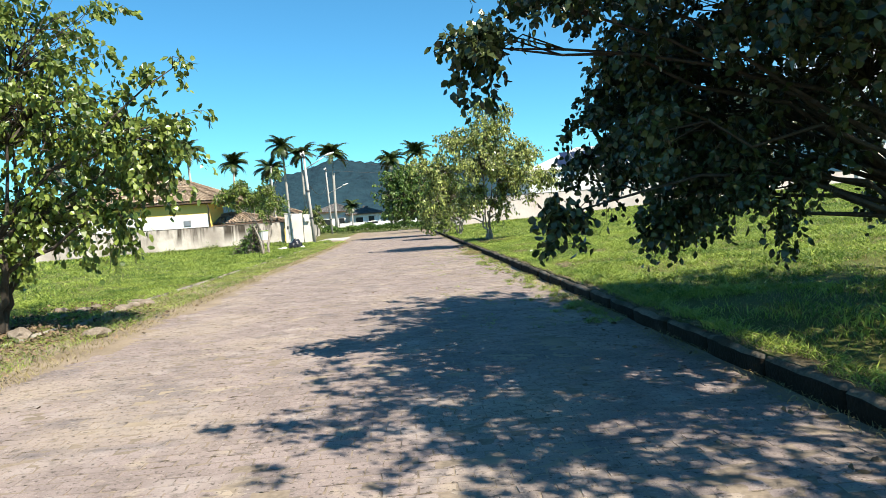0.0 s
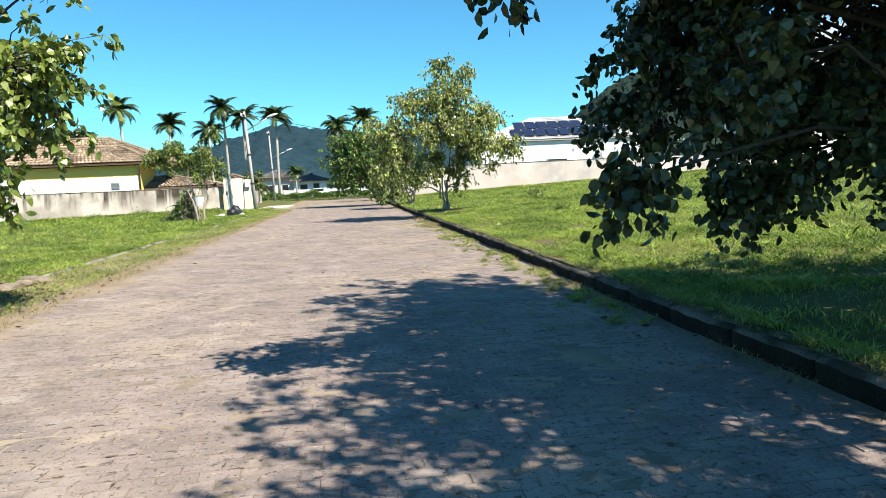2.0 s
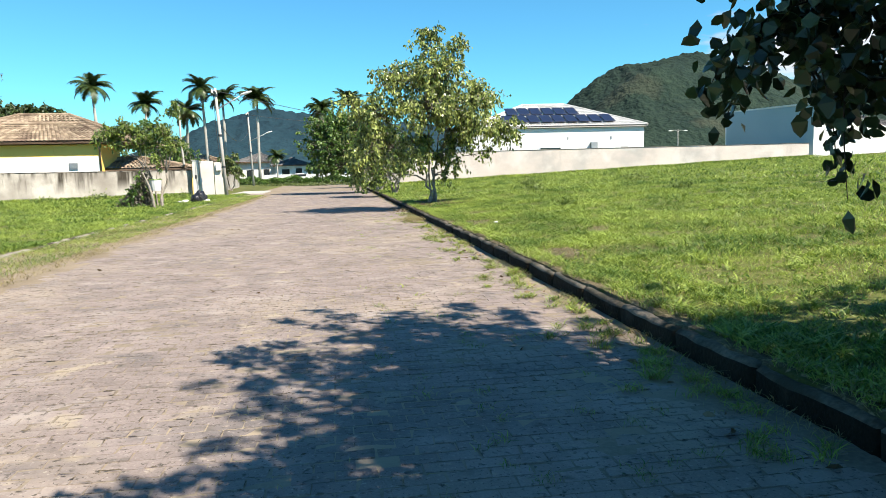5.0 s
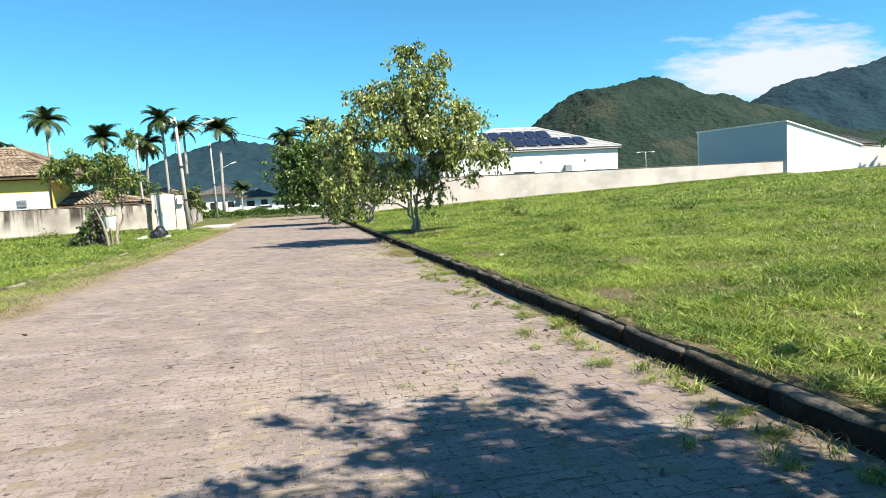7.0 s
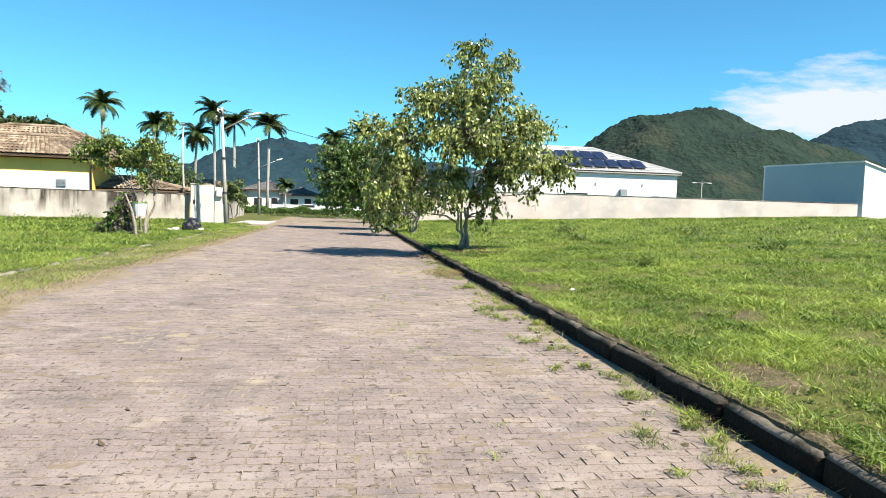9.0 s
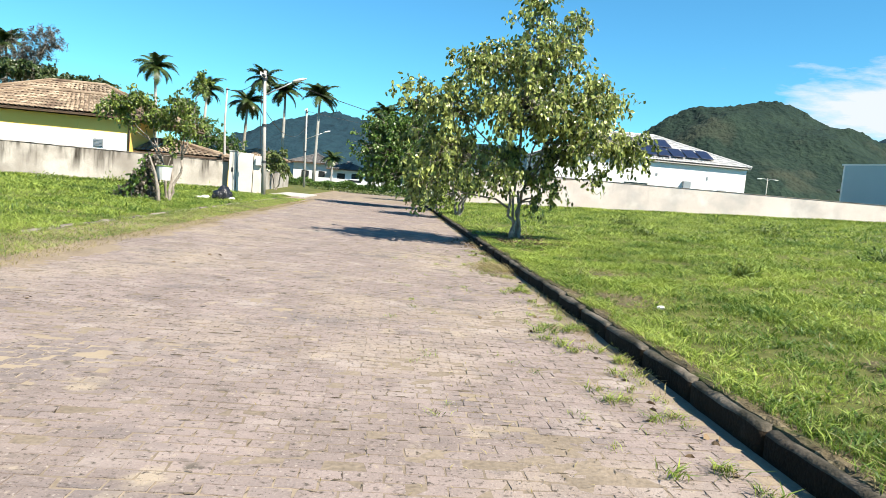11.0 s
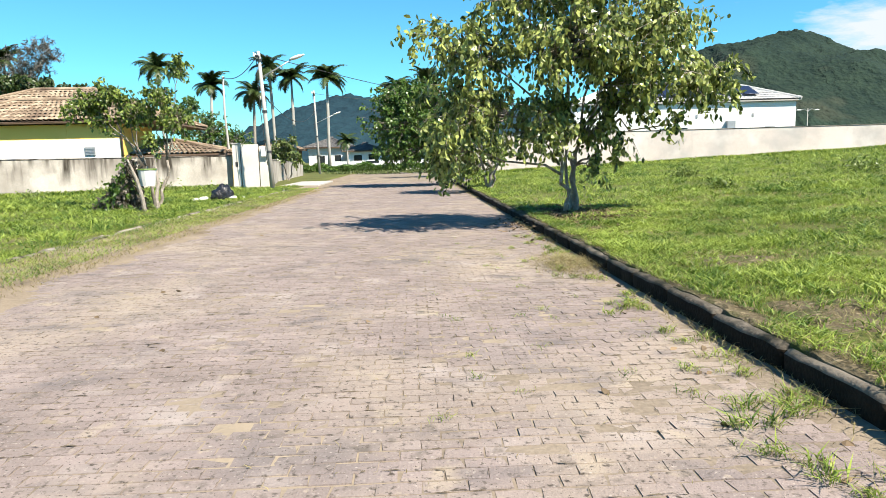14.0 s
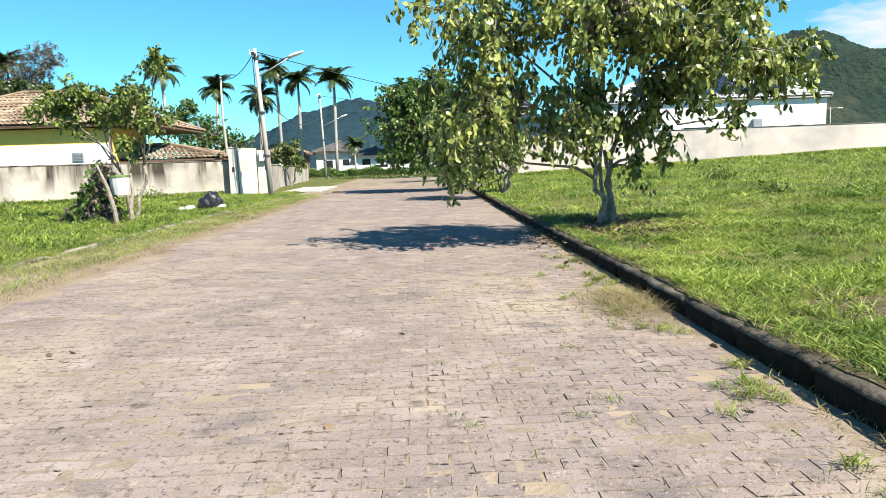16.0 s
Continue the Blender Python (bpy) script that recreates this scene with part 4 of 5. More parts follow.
for wx in (-1.25, 1.3):
    for wy in (-0.84, 0.68):
        wheel = part("wheel", tube(bmesh.new(), [(wx, wy, 0.31), (wx, wy + 0.16, 0.31)], [0.31, 0.31], 14), "dark_metal", car)
        part("rim", tube(bmesh.new(), [(wx, wy - 0.01, 0.31), (wx, wy + 0.17, 0.31)], [0.18, 0.18], 10), "metal", wheel)
tagged(car, "white car parked before the far houses", "car")


# ---- hills ----
def hill(name, ridge, y0, deep, mat, label, seed, rough=8.0):
    """A wooded ridge whose crest runs through (x, z) points at distance y0."""
    rx, rz = [p[0] for p in ridge], [p[1] for p in ridge]
    nx, ny = 340, 56
    u = np.linspace(rx[0], rx[-1], nx)
    crest = np.interp(u, rx, rz)
    verts, quads = [], []
    for j in range(ny):
        v = j / (ny - 1)
        fall = math.sin(min(v / 0.72, 1.0) * math.pi / 2) ** 1.25 if v < 0.72 else 1 - ((v - 0.72) / 0.28) ** 2
        for i in range(nx):
            p = Vector((u[i] * 0.012 + seed, v * 7, seed))
            h = crest[i] * fall
            h += fall * (crest[i] * 0.16 * noise.noise(p) * (1 - 0.8 * math.exp(-((v - 0.72) / 0.12) ** 2)) + rough * 0.5 * noise.noise(p * 5) + rough * 0.45 * noise.noise(p * 14))
            verts.append((u[i], y0 + deep * (v - 0.72), h - 3))
    for j in range(ny - 1):
        for i in range(nx - 1):
            k = j * nx + i
            quads.append((k, k + 1, k + nx + 1, k + nx))
    ob = mesh_of(name, verts, quads, mat)
    ob.data.polygons.foreach_set("use_smooth", [True] * len(ob.data.polygons))
    return tagged(ob, label, "hill", kind="structure")


hill("backdrop", [(-420, 0), (-300, 12), (-218, 35), (-162, 54), (-133, 69), (-90, 82), (-62, 81), (-11, 72), (60, 64), (140, 60), (220, 45), (330, 10), (380, 0)], 900, 420, "forest_haze", "wooded hill beyond the houses, coloured blue for haze", 3.1)
hill("backdrop", [(190, 0), (250, 35), (300, 78), (340, 112), (381, 135), (431, 139), (483, 151), (517, 143), (570, 119), (634, 105), (720, 78), (860, 55), (1050, 35), (1200, 0)], 900, 420, "forest", "steep wooded hill behind the white house", 8.4)
hill("backdrop", [(900, 0), (990, 110), (1076, 188), (1169, 231), (1296, 258), (1440, 290), (1650, 330), (1900, 300), (2300, 160), (2600, 0)], 1500, 600, "forest_haze", "high distant wooded mountain, coloured blue for haze", 15.7, 8)

# ---- cloud bank behind the mountain ----
cm = bpy.data.materials.new("cloud")
cm.use_nodes = True
n_, l_ = cm.node_tree.nodes, cm.node_tree.links
n_.remove(n_["Principled BSDF"])
em, tr_, mx_ = n_.new("ShaderNodeEmission"), n_.new("ShaderNodeBsdfTransparent"), n_.new("ShaderNodeMixShader")
em.inputs["Color"].default_value, em.inputs["Strength"].default_value = (0.86, 0.93, 1.0, 1), 0.40
tx = n_.new("ShaderNodeTexCoord")
nz = n_.new("ShaderNodeTexNoise")
nz.inputs["Scale"].default_value, nz.inputs["Detail"].default_value, nz.inputs["Roughness"].default_value = 3.2, 10, 0.6
mp = n_.new("ShaderNodeMapping")
mp.inputs["Scale"].default_value = (1.7, 1.0, 3.4)
l_.new(tx.outputs["Generated"], mp.inputs["Vector"])
l_.new(mp.outputs[0], nz.inputs["Vector"])
gr = n_.new("ShaderNodeTexGradient")
gr.gradient_type = "QUADRATIC_SPHERE"
gm = n_.new("ShaderNodeMapping")
gm.inputs["Location"].default_value, gm.inputs["Scale"].default_value = (-0.74, 0.0, -0.62), (2.2, 0.0, 2.5)
l_.new(tx.outputs["Generated"], gm.inputs["Vector"])
l_.new(gm.outputs[0], gr.inputs["Vector"])
ad = n_.new("ShaderNodeMath")
ad.operation = "MULTIPLY_ADD"
ad.inputs[1].default_value = 0.62
l_.new(gr.outputs["Fac"], ad.inputs[0]), l_.new(nz.outputs["Fac"], ad.inputs[2])
rp = n_.new("ShaderNodeValToRGB")
rp.color_ramp.elements[0].position, rp.color_ramp.elements[1].position = 0.69, 0.90
l_.new(ad.outputs[0], rp.inputs[0])
l_.new(rp.outputs[0], mx_.inputs[0]), l_.new(tr_.outputs[0], mx_.inputs[1]), l_.new(em.outputs[0], mx_.inputs[2])
l_.new(mx_.outputs[0], n_["Material Output"].inputs[0])
M["cloud"] = cm
bank = solid("backdrop", [(1000, 2450, 120), (3400, 1750, 120), (3400, 1750, 1150), (1000, 2450, 1150)], [(0, 1, 2, 3)], "cloud")
bank.visible_shadow = False
tagged(bank, "white cloud bank behind the mountains", "cloud", kind="structure")

# ---- loose things on the verges ----
for k in range(22):
    x, y = -5.2 + rng.normal() * 0.55, rng.uniform(10.5, 17.5)
    bm = bmesh.new()
    bmesh.ops.create_icosphere(bm, subdivisions=2, radius=1.0)
    s = rng.uniform(0.06, 0.17)
    for v in bm.verts:
        v.co *= 1 + 0.35 * noise.noise(v.co * 1.3 + Vector((k * 3.7, 0, 0)))
        v.co = Vector((v.co.x * s * 1.3, v.co.y * s, v.co.z * s * 0.6))
    ob = part("stone", bm, "rock", smooth=False)
    ob.matrix_world = pose(x, y, 0.06 + (0.05 if x < -5 else 0.0) + s * 0.2, 0, 0, rng.uniform(0, 360))
    tagged(ob, "rough brown stone half buried in the verge", "stone", group="stones along the left verge")


def blades(name, spots, height, mat, label, lean=0.5, wide=0.012):
    """Grass blades: bent strips of two faces from each spot."""
    n = len(spots)
    a = rng.uniform(0, math.tau, n)
    side = np.stack([np.cos(a), np.sin(a), 0 * a], 1)
    h = (height * rng.uniform(0.45, 1.3, n))[:, None]
    w = wide * (h / 0.1)
    bend = np.clip(rng.normal(size=(n, 3)) * lean, -1.3, 1.3)
    bend[:, 2] = 0
    mid = spots + h * 0.5 * (np.array([0, 0, 1.0]) + bend * 0.5)
    tip = spots + h * (np.array([0, 0, 0.85]) + bend * 1.1)
    quad = np.stack([spots, mid + side * w * 0.5, tip, mid - side * w * 0.5], 1)
    return tagged(soup(name, quad, 4, mat), label, "grass", kind="stuff")


BARE = ((4.35, 32.7, 0.8, 0.7), (4.25, 23.75, 0.42, 0.55), (3.85, 22.6, 0.25, 0.35), (4.6, 26.2, 0.5, 0.3), (4.0, 30.5, 0.35, 0.6), (5.6, 20.5, 0.6, 0.4), (4.1, 17.6, 0.3, 0.5))  # spots where the earth shows


def scatter(x0, x1, y0, y1, n, thin=0.0):
    """Spots on the ground, denser in clumps."""
    p = np.stack([rng.uniform(x0, x1, n), rng.uniform(y0, y1, n), np.zeros(n)], 1)
    keep = np.sin(p[:, 0] * 2.1 + 1.3 * np.sin(p[:, 1] * 1.1)) * np.sin(p[:, 1] * 1.7 + np.sin(p[:, 0] * 0.9)) + rng.uniform(-1, 1, n) > thin - 0.9
    p = p[keep]
    bare = np.exp(-((p[:, 0] + 5.7) / 1.1) ** 2 - ((p[:, 1] - 13.4) / 2.4) ** 2) + 0.85 * np.exp(-((p[:, 0] - 4.3) / 0.7) ** 2 - ((p[:, 1] - 33.2) / 1.0) ** 2)
    for bx, by, rx, ry in BARE:
        bare = bare + 0.97 * np.exp(-((p[:, 0] - bx) / rx) ** 2 - ((p[:, 1] - by) / ry) ** 2)
    p = p[rng.random(len(p)) > bare]
    p[:, 2] = [ground_height(a, b) - 0.01 for a, b, _ in p]
    return p


def lushness(p):
    """How tall the grass stands at each spot, against the mean."""
    return np.array([0.95 + 0.9 * noise.noise(Vector((a * 0.9, b * 0.9, 0))) + 0.9 * noise.noise(Vector((a * 2.6, b * 2.6, 5))) + 0.5 * noise.noise(Vector((a * 7, b * 7, 2))) for a, b, _ in p]).clip(0.3, 2.4)


for x0, x1, y0, y1, n, h, w in ((3.58, 6.0, 11, 22, 70000, 0.07, 0.011), (3.58, 6.0, 22, 34, 70000, 0.075, 0.012), (6.0, 9.5, 13, 34, 95000, 0.085, 0.013), (3.58, 9.5, 3, 13, 40000, 0.08, 0.014), (9.5, 17, 14, 36, 80000, 0.10, 0.015), (3.58, 17, 34, 65, 80000, 0.12, 0.018), (17, 40, 16, 63, 80000, 0.15, 0.024)):
    spots = scatter(x0, x1, y0, y1, n, 0.15)
    blades("grass", spots, h * lushness(spots), "grass", "short sunlit meadow grass", 0.7, w)
for x0, x1, y0, y1, n, h, w in ((-8, -4.95, 8, 30, 60000, 0.085, 0.012), (-17, -8, 14, 40, 50000, 0.11, 0.016), (-9, -4.95, 30, 56, 50000, 0.11, 0.015), (-17, -9, 40, 56, 34000, 0.14, 0.02), (-8, -5.02, -4, 8, 12000, 0.09, 0.018), (-17, -8, -4, 14, 16000, 0.14, 0.026), (-34, -17, 0, 60, 30000, 0.18, 0.035)):
    spots = scatter(x0, x1, y0, y1, n, 0.15)
    blades("grass", spots, h * lushness(spots), "grass", "short sunlit verge grass", 0.7, w)
blades("dry_grass", scatter(-5.0, -3.3, 5, 52, 40000, 0.3) * [1, 1, 0] + [0, 0, 0.045], 0.06, "straw", "thin dry grass along the dirt edge", 0.9, 0.016)
blades("grass", scatter(-5.0, -3.7, 7, 54, 48000, 0.1) * [1, 1, 0] + [0, 0, 0.05], 0.07, "grass", "thin green grass along the dirt edge", 0.9, 0.012)
base_r = rng.random(9000)
base_r = np.stack([5.0 + 34.9 * base_r, 66.2 - 6.2 * base_r - np.abs(rng.normal(size=9000)) * 0.5, np.zeros(9000)], 1)
base_r[:, 2] = [ground_height(a, b) for a, b, _ in base_r]
blades("grass", base_r, 0.26, "grass", "uncut grass along the foot of the boundary wall", 0.5, 0.025)
base_l = rng.random(7000)
base_l = np.stack([-32.0 + 23.2 * base_l, 40.3 + 15.71 * base_l - np.abs(rng.normal(size=7000)) * 0.45, np.full(7000, 0.09)], 1)
blades("grass", base_l, 0.28, "grass", "uncut grass along the foot of the garden wall", 0.5, 0.025)
fringe = np.stack([3.48 + 0.32 * rng.random(26000) ** 0.8, rng.uniform(4, 50, 26000), np.full(26000, 0.188)], 1)
fringe = fringe[np.array([noise.noise(Vector((a * 1.5, b * 1.3, 8))) + 0.6 * noise.noise(Vector((a * 4, b * 5, 1))) + 2.2 * (a - 3.58) for a, b, _ in fringe]) > -0.2]
blades("grass", fringe, 0.08, "grass", "grass hanging over the kerb top", 1.1, 0.014)
blades("dry_grass", fringe[::4] - [0.03, 0, 0], 0.07, "straw", "dry stalks lying over the kerb top", 1.6, 0.01)
blades("dry_grass", scatter(3.6, 10, 4, 36, 46000, 0.4), 0.065, "straw", "dry stalks among the meadow grass", 1.3, 0.013)

for bx, by, rx, ry in BARE:
    verts, quads = [], []
    for j in range(9):
        for i in range(24):
            a, q = i * math.tau / 24, j / 8
            edge = 1.15 + 0.5 * noise.noise(Vector((math.cos(a) * 1.6 + bx, math.sin(a) * 1.6 + by, 0)))
            x, y = bx + rx * edge * q * math.cos(a), by + ry * edge * q * math.sin(a)
            verts.append((x, y, ground_height(x, y) + 0.024 - 0.05 * q ** 4 + 0.012 * noise.noise(Vector((x * 9, y * 9, 1)))))
    for j in range(8):
        for i in range(24):
            quads.append((j * 24 + i, (j + 1) * 24 + i, (j + 1) * 24 + (i + 1) % 24, j * 24 + (i + 1) % 24))
    tagged(mesh_of("earth_patch", verts, quads, "turf"), "bare brown earth patch in the meadow grass", "ground", kind="structure")
    chaff = np.stack([bx + rng.normal(size=420) * rx * 0.75, by + rng.normal(size=420) * ry * 0.75, np.zeros(420)], 1)
    chaff[:, 2] = [ground_height(a, b) + 0.02 for a, b, _ in chaff]
    blades("dry_grass", chaff, 0.05, "straw", "dry cut grass on a bare patch", 1.8, 0.012)

meadow = []
for k in range(900):
    x, y = 3.8 + abs(rng.normal()) * 4.0, rng.uniform(12, 36)
    m = int(rng.integers(14, 40))
    meadow.append(np.stack([x + rng.normal(size=m) * 0.05, y + rng.normal(size=m) * 0.05, np.full(m, ground_height(x, y) - 0.01)], 1))
blades("grass", np.concatenate(meadow), 0.105, "grass", "taller tufts in the meadow grass", 0.9, 0.015)
def broadleaf(x0, x1, y0, y1, n, size):
    """Low broad-leaved weeds: rosettes of short wide leaves among the grass."""
    spots = scatter(x0, x1, y0, y1, n, 0.5)
    hub = np.repeat(spots, 7, axis=0)
    turn = rng.uniform(0, math.tau, len(hub))
    out = np.stack([np.cos(turn), np.sin(turn), rng.uniform(0.05, 0.9, len(hub))], 1)
    hub = hub + np.stack([rng.normal(size=len(hub)) * size * 0.6, rng.normal(size=len(hub)) * size * 0.6, rng.uniform(0.0, 1.1, len(hub)) * size], 1)
    return tagged(leaves("weeds", hub, out, size, size * 0.5, "grass", None), "low broad-leaved weeds among the meadow grass", "weeds", kind="stuff")


broadleaf(3.7, 8.0, 11, 35, 2600, 0.045)
broadleaf(8.0, 18.0, 13, 40, 2600, 0.065)
broadleaf(-9.0, -5.2, 9, 45, 1400, 0.055)
tufts, heights = [], []
for k in range(270):
    near = rng.random() < 0.6
    x, y = (3.3 - abs(rng.normal()) * 0.28 if near else rng.uniform(1.2, 3.1)), 11 + 20 * rng.random() ** 1.5
    m = rng.integers(20, 60) if near else rng.integers(8, 24)
    heights.append(np.full(m, rng.uniform(0.05, 0.09) if near else 0.045))
    tufts.append(np.stack([x + rng.normal(size=m) * 0.035, y + rng.normal(size=m) * 0.035, np.full(m, 0.0)], 1))
blades("weeds", np.concatenate(tufts), np.concatenate(heights), "grass", "tufts of weeds growing between the pavers", 0.95, 0.011)
blades("dry_grass", np.concatenate(tufts)[::2] + [0.02, 0.01, 0], np.concatenate(heights)[::2] * 0.9, "straw", "dry blades among the weeds on the lane", 1.2, 0.01)
joints = np.stack([rng.uniform(0.2, 3.35, 9000) ** 1.0, np.round(rng.uniform(9, 31, 9000) / PL) * PL + PL / 2, np.zeros(9000)], 1)
joints = joints[rng.random(9000) < 0.12 + 0.6 * np.clip(np.sin(joints[:, 1] * 0.9) * np.sin(joints[:, 0] * 1.7 + joints[:, 1] * 0.4), 0, 1)]
blades("dry_grass", joints, 0.028, "straw", "dry grass and moss in the joints of the lane", 1.2, 0.02)
hay = np.stack([3.05 + rng.normal(size=2600) * 0.2, 27.5 + rng.normal(size=2600) * 0.4, np.zeros(2600)], 1)
hay[:, 2] = rng.random(2600) * 0.09 * np.exp(-((hay[:, 0] - 3.05) / 0.2) ** 2 - ((hay[:, 1] - 27.5) / 0.4) ** 2)
blades("dry_grass", hay, 0.10, "straw", "heap of cut dry grass by the kerb", 1.8, 0.004)
foot = np.stack([3.43 - np.abs(rng.normal(size=7000)) * 0.09, rng.uniform(3, 60, 7000), np.full(7000, 0.004)], 1)
foot = foot[np.array([noise.noise(Vector((a * 2, b * 0.9, 3))) for a, b, _ in foot]) > 0.02]
blades("dry_grass", foot, 0.06, "straw", "dry grass and litter along the foot of the kerb", 1.3, 0.012)
dead = np.stack([np.concatenate([-5.5 + rng.normal(size=5000) * 0.75, rng.uniform(2.9, 3.4, 120), rng.uniform(-3, 3.2, 40), 4.4 + rng.normal(size=3500) * 0.6]), np.concatenate([13.4 + rng.normal(size=5000) * 1.9, rng.uniform(5, 32, 120), rng.uniform(5, 34, 40), 33 + rng.normal(size=3500) * 0.9]), np.zeros(8660)], 1)
dead[:, 2] = [(0.008 if -3 < a < 3.43 else max(ground_height(a, b), 0.05) + 0.035 * rng.random() + 0.012) for a, b, _ in dead]
flat = rng.normal(size=(len(dead), 3)) * [1, 1, 0.16]
tagged(leaves("fallen_leaves", dead, flat, 0.07, 0.042, "leaf_litter", None), "brown fallen leaves scattered on the ground", "leaves", kind="stuff")

rim = np.stack([rng.uniform(-5.2, -4.84, 14000), rng.uniform(7, 52, 14000), np.full(14000, 0.07)], 1)
rim = rim[np.array([noise.noise(Vector((a * 0.8, b * 0.7, 6))) + 0.5 * noise.noise(Vector((a * 3, b * 2.2, 1))) for a, b, _ in rim]) > 0.12]
blades("grass", rim, 0.1, "grass", "grass grown over the low kerb", 0.9, 0.013)


def turf_edge(y):
    """How far the turf has crept over the kerb top."""
    return 3.498 + 0.05 * noise.noise(Vector((1.0, y * 0.8, 0))) + 0.03 * noise.noise(Vector((4.0, y * 4.0, 0)))


ty = np.arange(2.0, 52.0, 0.06)
verts, quads = [], []
for y in ty:
    e = turf_edge(y)
    for dx, z in ((0.0, 0.158), (0.012, 0.186), (0.05, 0.2), (0.16, 0.187), (0.3, 0.166)):
        verts.append((e + dx, y, z + 0.022 * noise.noise(Vector((dx * 20, y * 6, 2)))))
for j in range(len(ty) - 1):
    for i in range(4):
        quads.append((j * 5 + i, j * 5 + i + 1, (j + 1) * 5 + i + 1, (j + 1) * 5 + i))
tagged(mesh_of("ground_turf", verts, quads, "turf"), "earthy turf edge crept over the kerb top", "ground", kind="structure")

# ---- kerbs ----
def kerb_mesh(k, length, width, height, side="kerb"):
    bm = bmesh.new()
    box(bm, 0, 0, -0.12, width, length - (0.002, 0.002, 0.012, 0.002, 0.003, 0.004)[k % 6], height, 0.03)
    bmesh.ops.subdivide_edges(bm, edges=[e for e in bm.edges if e.calc_length() > 0.3], cuts=5, use_grid_fill=True)
    for v in bm.verts:
        v.co += Vector((noise.noise(v.co * 5 + Vector((k * 9.1, 0, 0))), 0, noise.noise(v.co * 4 + Vector((0, k * 5.3, 2))))) * 0.024
    me = bpy.data.meshes.new("kerb_stone")
    bm.to_mesh(me)
    bm.free()
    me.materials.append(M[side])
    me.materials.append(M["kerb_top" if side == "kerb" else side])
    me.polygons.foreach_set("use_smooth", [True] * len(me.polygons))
    # Right kerb: upward faces paler, the others coloured dark for shade.
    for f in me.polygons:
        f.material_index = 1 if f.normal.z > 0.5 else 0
    return me


for name, x, y0, count, width, height, label in (("kerb_right", 3.43, -3.0, 92, 0.13, 0.175, "weathered concrete kerb, side coloured near-black for shade below a paler top"), ("kerb_left", -5.02, 6.0, 46, 0.12, 0.105, "low half-buried concrete kerb in the grass")):
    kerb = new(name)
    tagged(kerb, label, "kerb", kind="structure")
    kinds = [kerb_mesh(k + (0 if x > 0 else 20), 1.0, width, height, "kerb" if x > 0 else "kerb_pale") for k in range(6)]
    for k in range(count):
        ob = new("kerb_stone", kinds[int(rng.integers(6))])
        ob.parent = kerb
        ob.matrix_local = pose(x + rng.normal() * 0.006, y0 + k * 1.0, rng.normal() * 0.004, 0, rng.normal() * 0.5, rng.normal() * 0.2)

# ---- paved lane ----
def sand_height(x, y):
    p = Vector((x * 0.55, y * 0.4, 0.0))
    h = -0.0034 + 0.0024 * noise.noise(p * 3) + 0.002 * noise.noise(p * 9)
    patch = noise.noise(p) + 0.5 * noise.noise(p * 2.7)
    h = min(h + 0.002 * patch, -0.0018)
    if x > 0.8:
        h += 0.010 * max(0.0, noise.noise(Vector((x * 1.1, y * 0.8, 21.0))) + 0.35 * noise.noise(Vector((x * 6, y * 6, 4))) - 0.2) * min((x - 0.8) / 1.2, 1.0)
    h += 0.013 * min(max((x - 3.22 + 0.25 * noise.noise(Vector((7, y * 0.6, 0)))) / 0.3, 0), 1)
    return h


sx, sy = np.arange(-4.97, 3.46, 0.075), np.concatenate([np.arange(-6, 3, 0.3), np.arange(3, 34, 0.075), np.arange(34, 88.2, 0.4)])
verts = [(x, y, sand_height(x, y)) for y in sy for x in sx]
nxs = len(sx)
quads = [(j * nxs + i, j * nxs + i + 1, (j + 1) * nxs + i + 1, (j + 1) * nxs + i) for j in range(len(sy) - 1) for i in range(nxs - 1)]
ob = mesh_of("lane_bed", verts, quads, "bed")
ob.data.polygons.foreach_set("use_smooth", [True] * len(ob.data.polygons))
tagged(ob, "sandy dirt bed of the lane", "road", kind="structure")


def edge_height(x, y):
    """The dirt that has washed over the left edge of the pavers."""
    h = -0.02 + 0.075 * min(max((-2.75 - x + 0.45 * noise.noise(Vector((3, y * 0.45, 0))) + 0.2 * noise.noise(Vector((x * 2, y * 2, 4)))) / 2.0, 0), 1)
    return h + 0.006 * noise.noise(Vector((x * 5, y * 5, 1)))


ex = np.arange(-4.97, -2.3, 0.09)
verts = [(x, y, edge_height(x, y)) for y in sy for x in ex]
nxe = len(ex)
quads = [(j * nxe + i, j * nxe + i + 1, (j + 1) * nxe + i + 1, (j + 1) * nxe + i) for j in range(len(sy) - 1) for i in range(nxe - 1)]
ob = mesh_of("dirt_edge", verts, quads, "dirt")
ob.data.polygons.foreach_set("use_smooth", [True] * len(ob.data.polygons))
tagged(ob, "sandy dirt washed over the edge of the lane", "dirt", kind="structure")


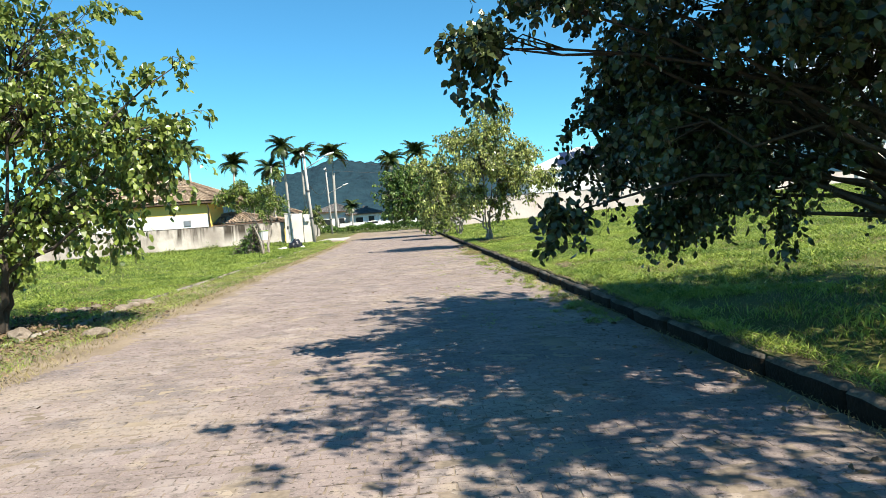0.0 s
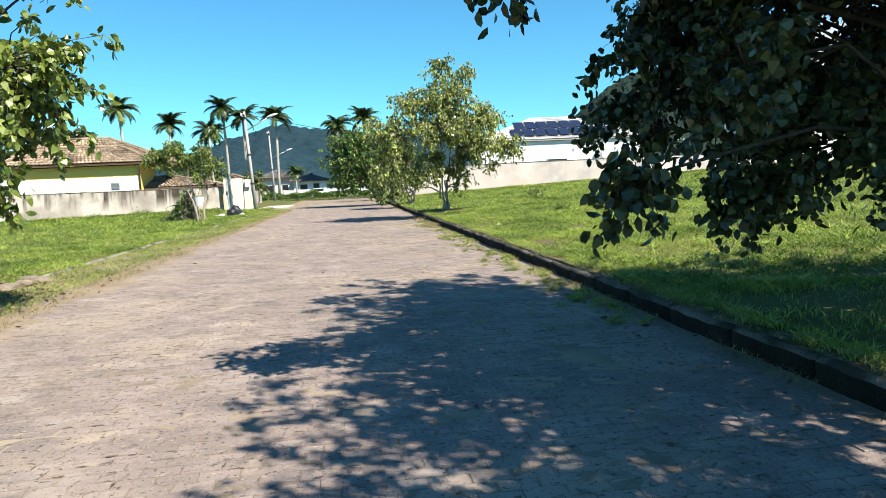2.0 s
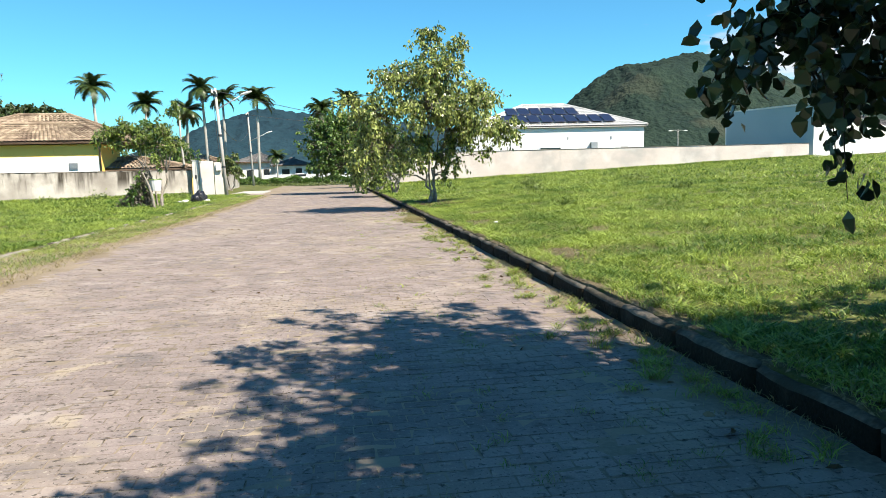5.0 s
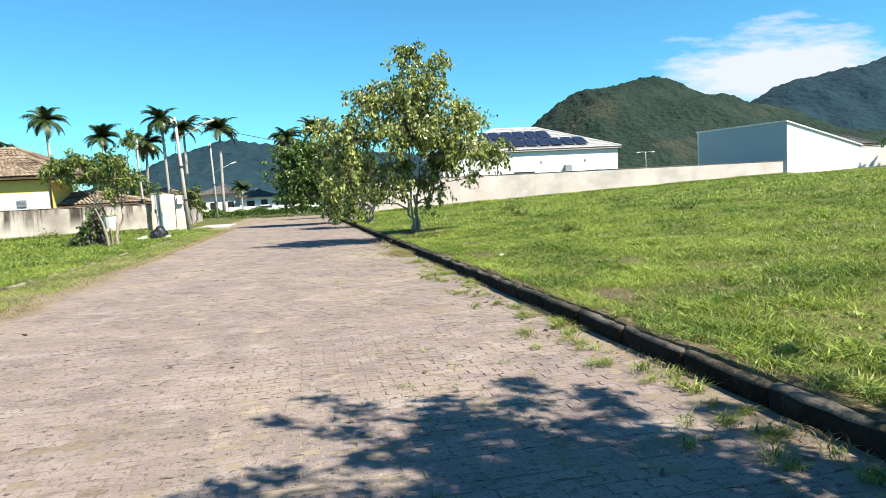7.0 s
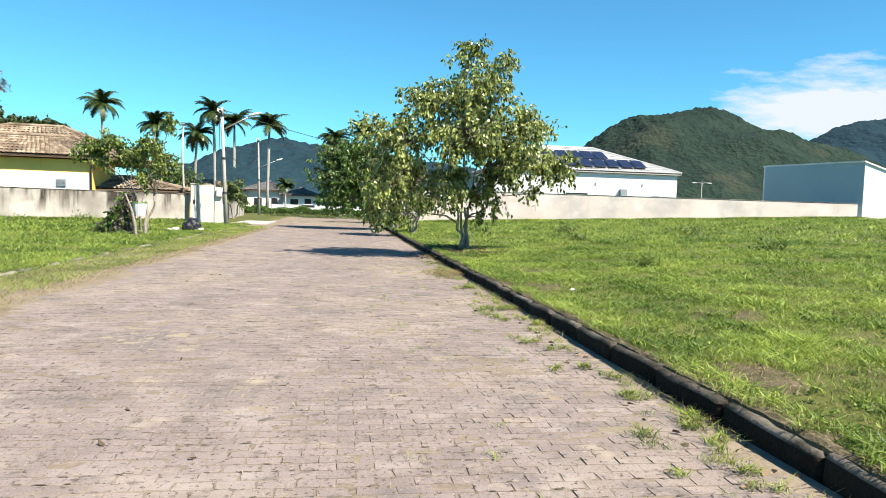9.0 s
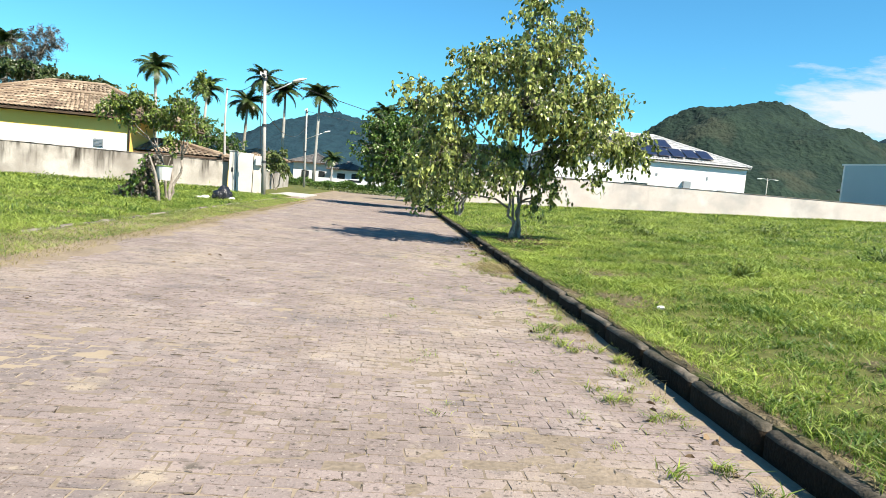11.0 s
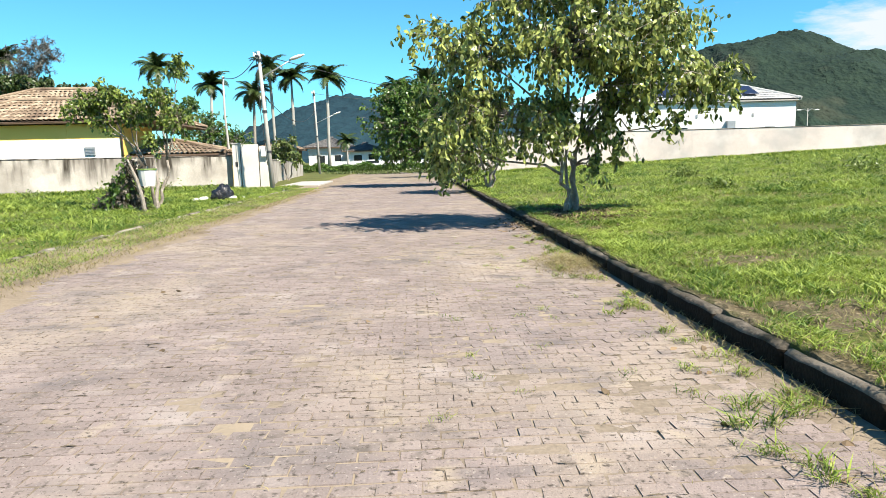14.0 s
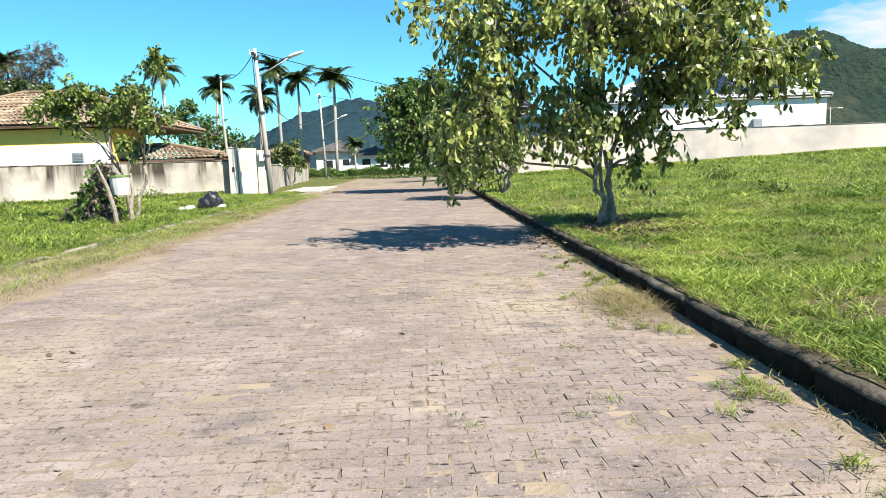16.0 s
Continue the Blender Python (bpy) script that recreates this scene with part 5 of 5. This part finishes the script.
def debris_strips(n, lengthwise):
    """Dark crumbs of earth lying in the open joints between the pavers."""
    row = rng.integers(int(10 / PL), int(37 / PL), n)
    col = rng.integers(4, 41, n)
    x = -4.86 + (col + 0.5 * (row % 2) + 0.5) * PW + rng.normal(size=n) * 0.002
    y = -4 + row * PL + rng.normal(size=n) * 0.008
    keep = (np.array([noise.noise(Vector((a * 0.9, b * 0.7, 9))) + 0.6 * noise.noise(Vector((a * 3, b * 3, 2))) for a, b in zip(x, y)]) > 0.02) & (x < 3.25) & (x > -2.9)
    x, y = x[keep], y[keep]
    m = len(x)
    if not lengthwise:
        x, y = x + rng.uniform(-0.1, 0.1, m), y + PL / 2
    hw, hl = rng.uniform(0.0012, 0.0032, m), rng.uniform(0.008, 0.036, m)
    skew = rng.normal(size=m) * 0.004
    z = np.full(m, 0.0065)
    top = np.stack([np.stack([x - hw - skew, y - hl, z - 0.004], 1), np.stack([x + skew, y - hl * 0.3, z], 1), np.stack([x + hw + skew, y + hl, z - 0.004], 1), np.stack([x - hw + skew, y + hl * 0.4, z], 1)], 1)
    if not lengthwise:
        mid = np.stack([x, y, 0 * x], 1)[:, None, :]
        top = (top - mid)[:, :, [1, 0, 2]] * [1.4, -1.0, 1.0] + mid
        top = top[:, ::-1]
    return soup("joint_debris", top, 4, "debris")


tagged(debris_strips(5000, True), "dark earth crumbs in the joints of the lane", "dirt", kind="stuff")
tagged(debris_strips(6500, False), "dark earth crumbs in the joints of the lane", "dirt", kind="stuff")

lane = tagged(new("lane"), "worn lane of grey-pink concrete pavers", "road", kind="structure")


def paver_shape(n):
    """Corners of n pavers about their own centres: a worn top over a wider foot."""
    w, d = PW / 2 - 0.003, PL / 2 - 0.003
    base = np.array([(-w, -d), (w, -d), (w, d), (-w, d)])
    jit = rng.normal(size=(n, 4, 2)) * 0.0034 - np.sign(base) * (rng.random((n, 4, 1)) < 0.09) * rng.uniform(0.003, 0.013, (n, 4, 1))
    topv = np.concatenate([(base * [0.982, 0.965] + jit), np.zeros((n, 4, 1))], 2)
    foot = np.concatenate([(base + jit), np.full((n, 4, 1), -0.012)], 2)
    v = np.concatenate([topv, foot], 1)
    v[:, :4, 2] += rng.normal(size=(n, 4)) * 0.0016
    return v


PQ = np.array([(0, 1, 2, 3), (0, 4, 5, 1), (1, 5, 6, 2), (2, 6, 7, 3), (3, 7, 4, 0)])
kinds = []
for k in range(12):
    me = mesh_of("paver", paver_shape(1)[0], PQ, "paver")
    kinds.append(me.data)
    bpy.data.objects.remove(me)
M["paver_single"] = M["paver"].copy()
for nd in M["paver_single"].node_tree.nodes:
    if nd.type == "NEW_GEOMETRY" and nd.outputs["Random Per Island"].is_linked:
        info = M["paver_single"].node_tree.nodes.new("ShaderNodeObjectInfo")
        target = nd.outputs["Random Per Island"].links[0].to_socket
        M["paver_single"].node_tree.links.new(info.outputs["Random"], target)
for me in kinds:
    me.materials.clear()
    me.materials.append(M["paver_single"])
spots = []
for r in range(int(66 / PL)):
    y = -4 + r * PL
    for c in range(41):
        spots.append((-4.86 + (c + 0.5 * (r % 2)) * PW, y))
spots = np.array(spots)
spots = spots[(spots[:, 0] < 3.33)]
single = (spots[:, 0] > 0.1) & (spots[:, 0] < 2.15) & (spots[:, 1] > 20.0) & (spots[:, 1] < 23.3)
for x, y in spots[single][:300]:
    ob = new("paver", kinds[int(rng.integers(12))])
    ob.parent = lane
    ob.matrix_local = pose(x, y, rng.normal() * 0.0014, rng.normal() * 0.7, rng.normal() * 0.5, rng.normal() * 0.6)
rest = np.concatenate([spots[~single], spots[single][300:]])
pv = paver_shape(len(rest))
pv[:, :, :2] += rest[:, None, :]
tilt = rng.normal(size=(len(rest), 2)) * 0.006
pv[:, :, 2] += (rng.normal(size=len(rest)) * 0.0014)[:, None] + ((pv[:, :, :2] - rest[:, None, :]) * tilt[:, None, :]).sum(2)
pq = PQ[None] + (np.arange(len(rest)) * 8)[:, None, None]
tagged(mesh_of("pavers", pv, pq, "paver", lane), "", "", kind="stuff")
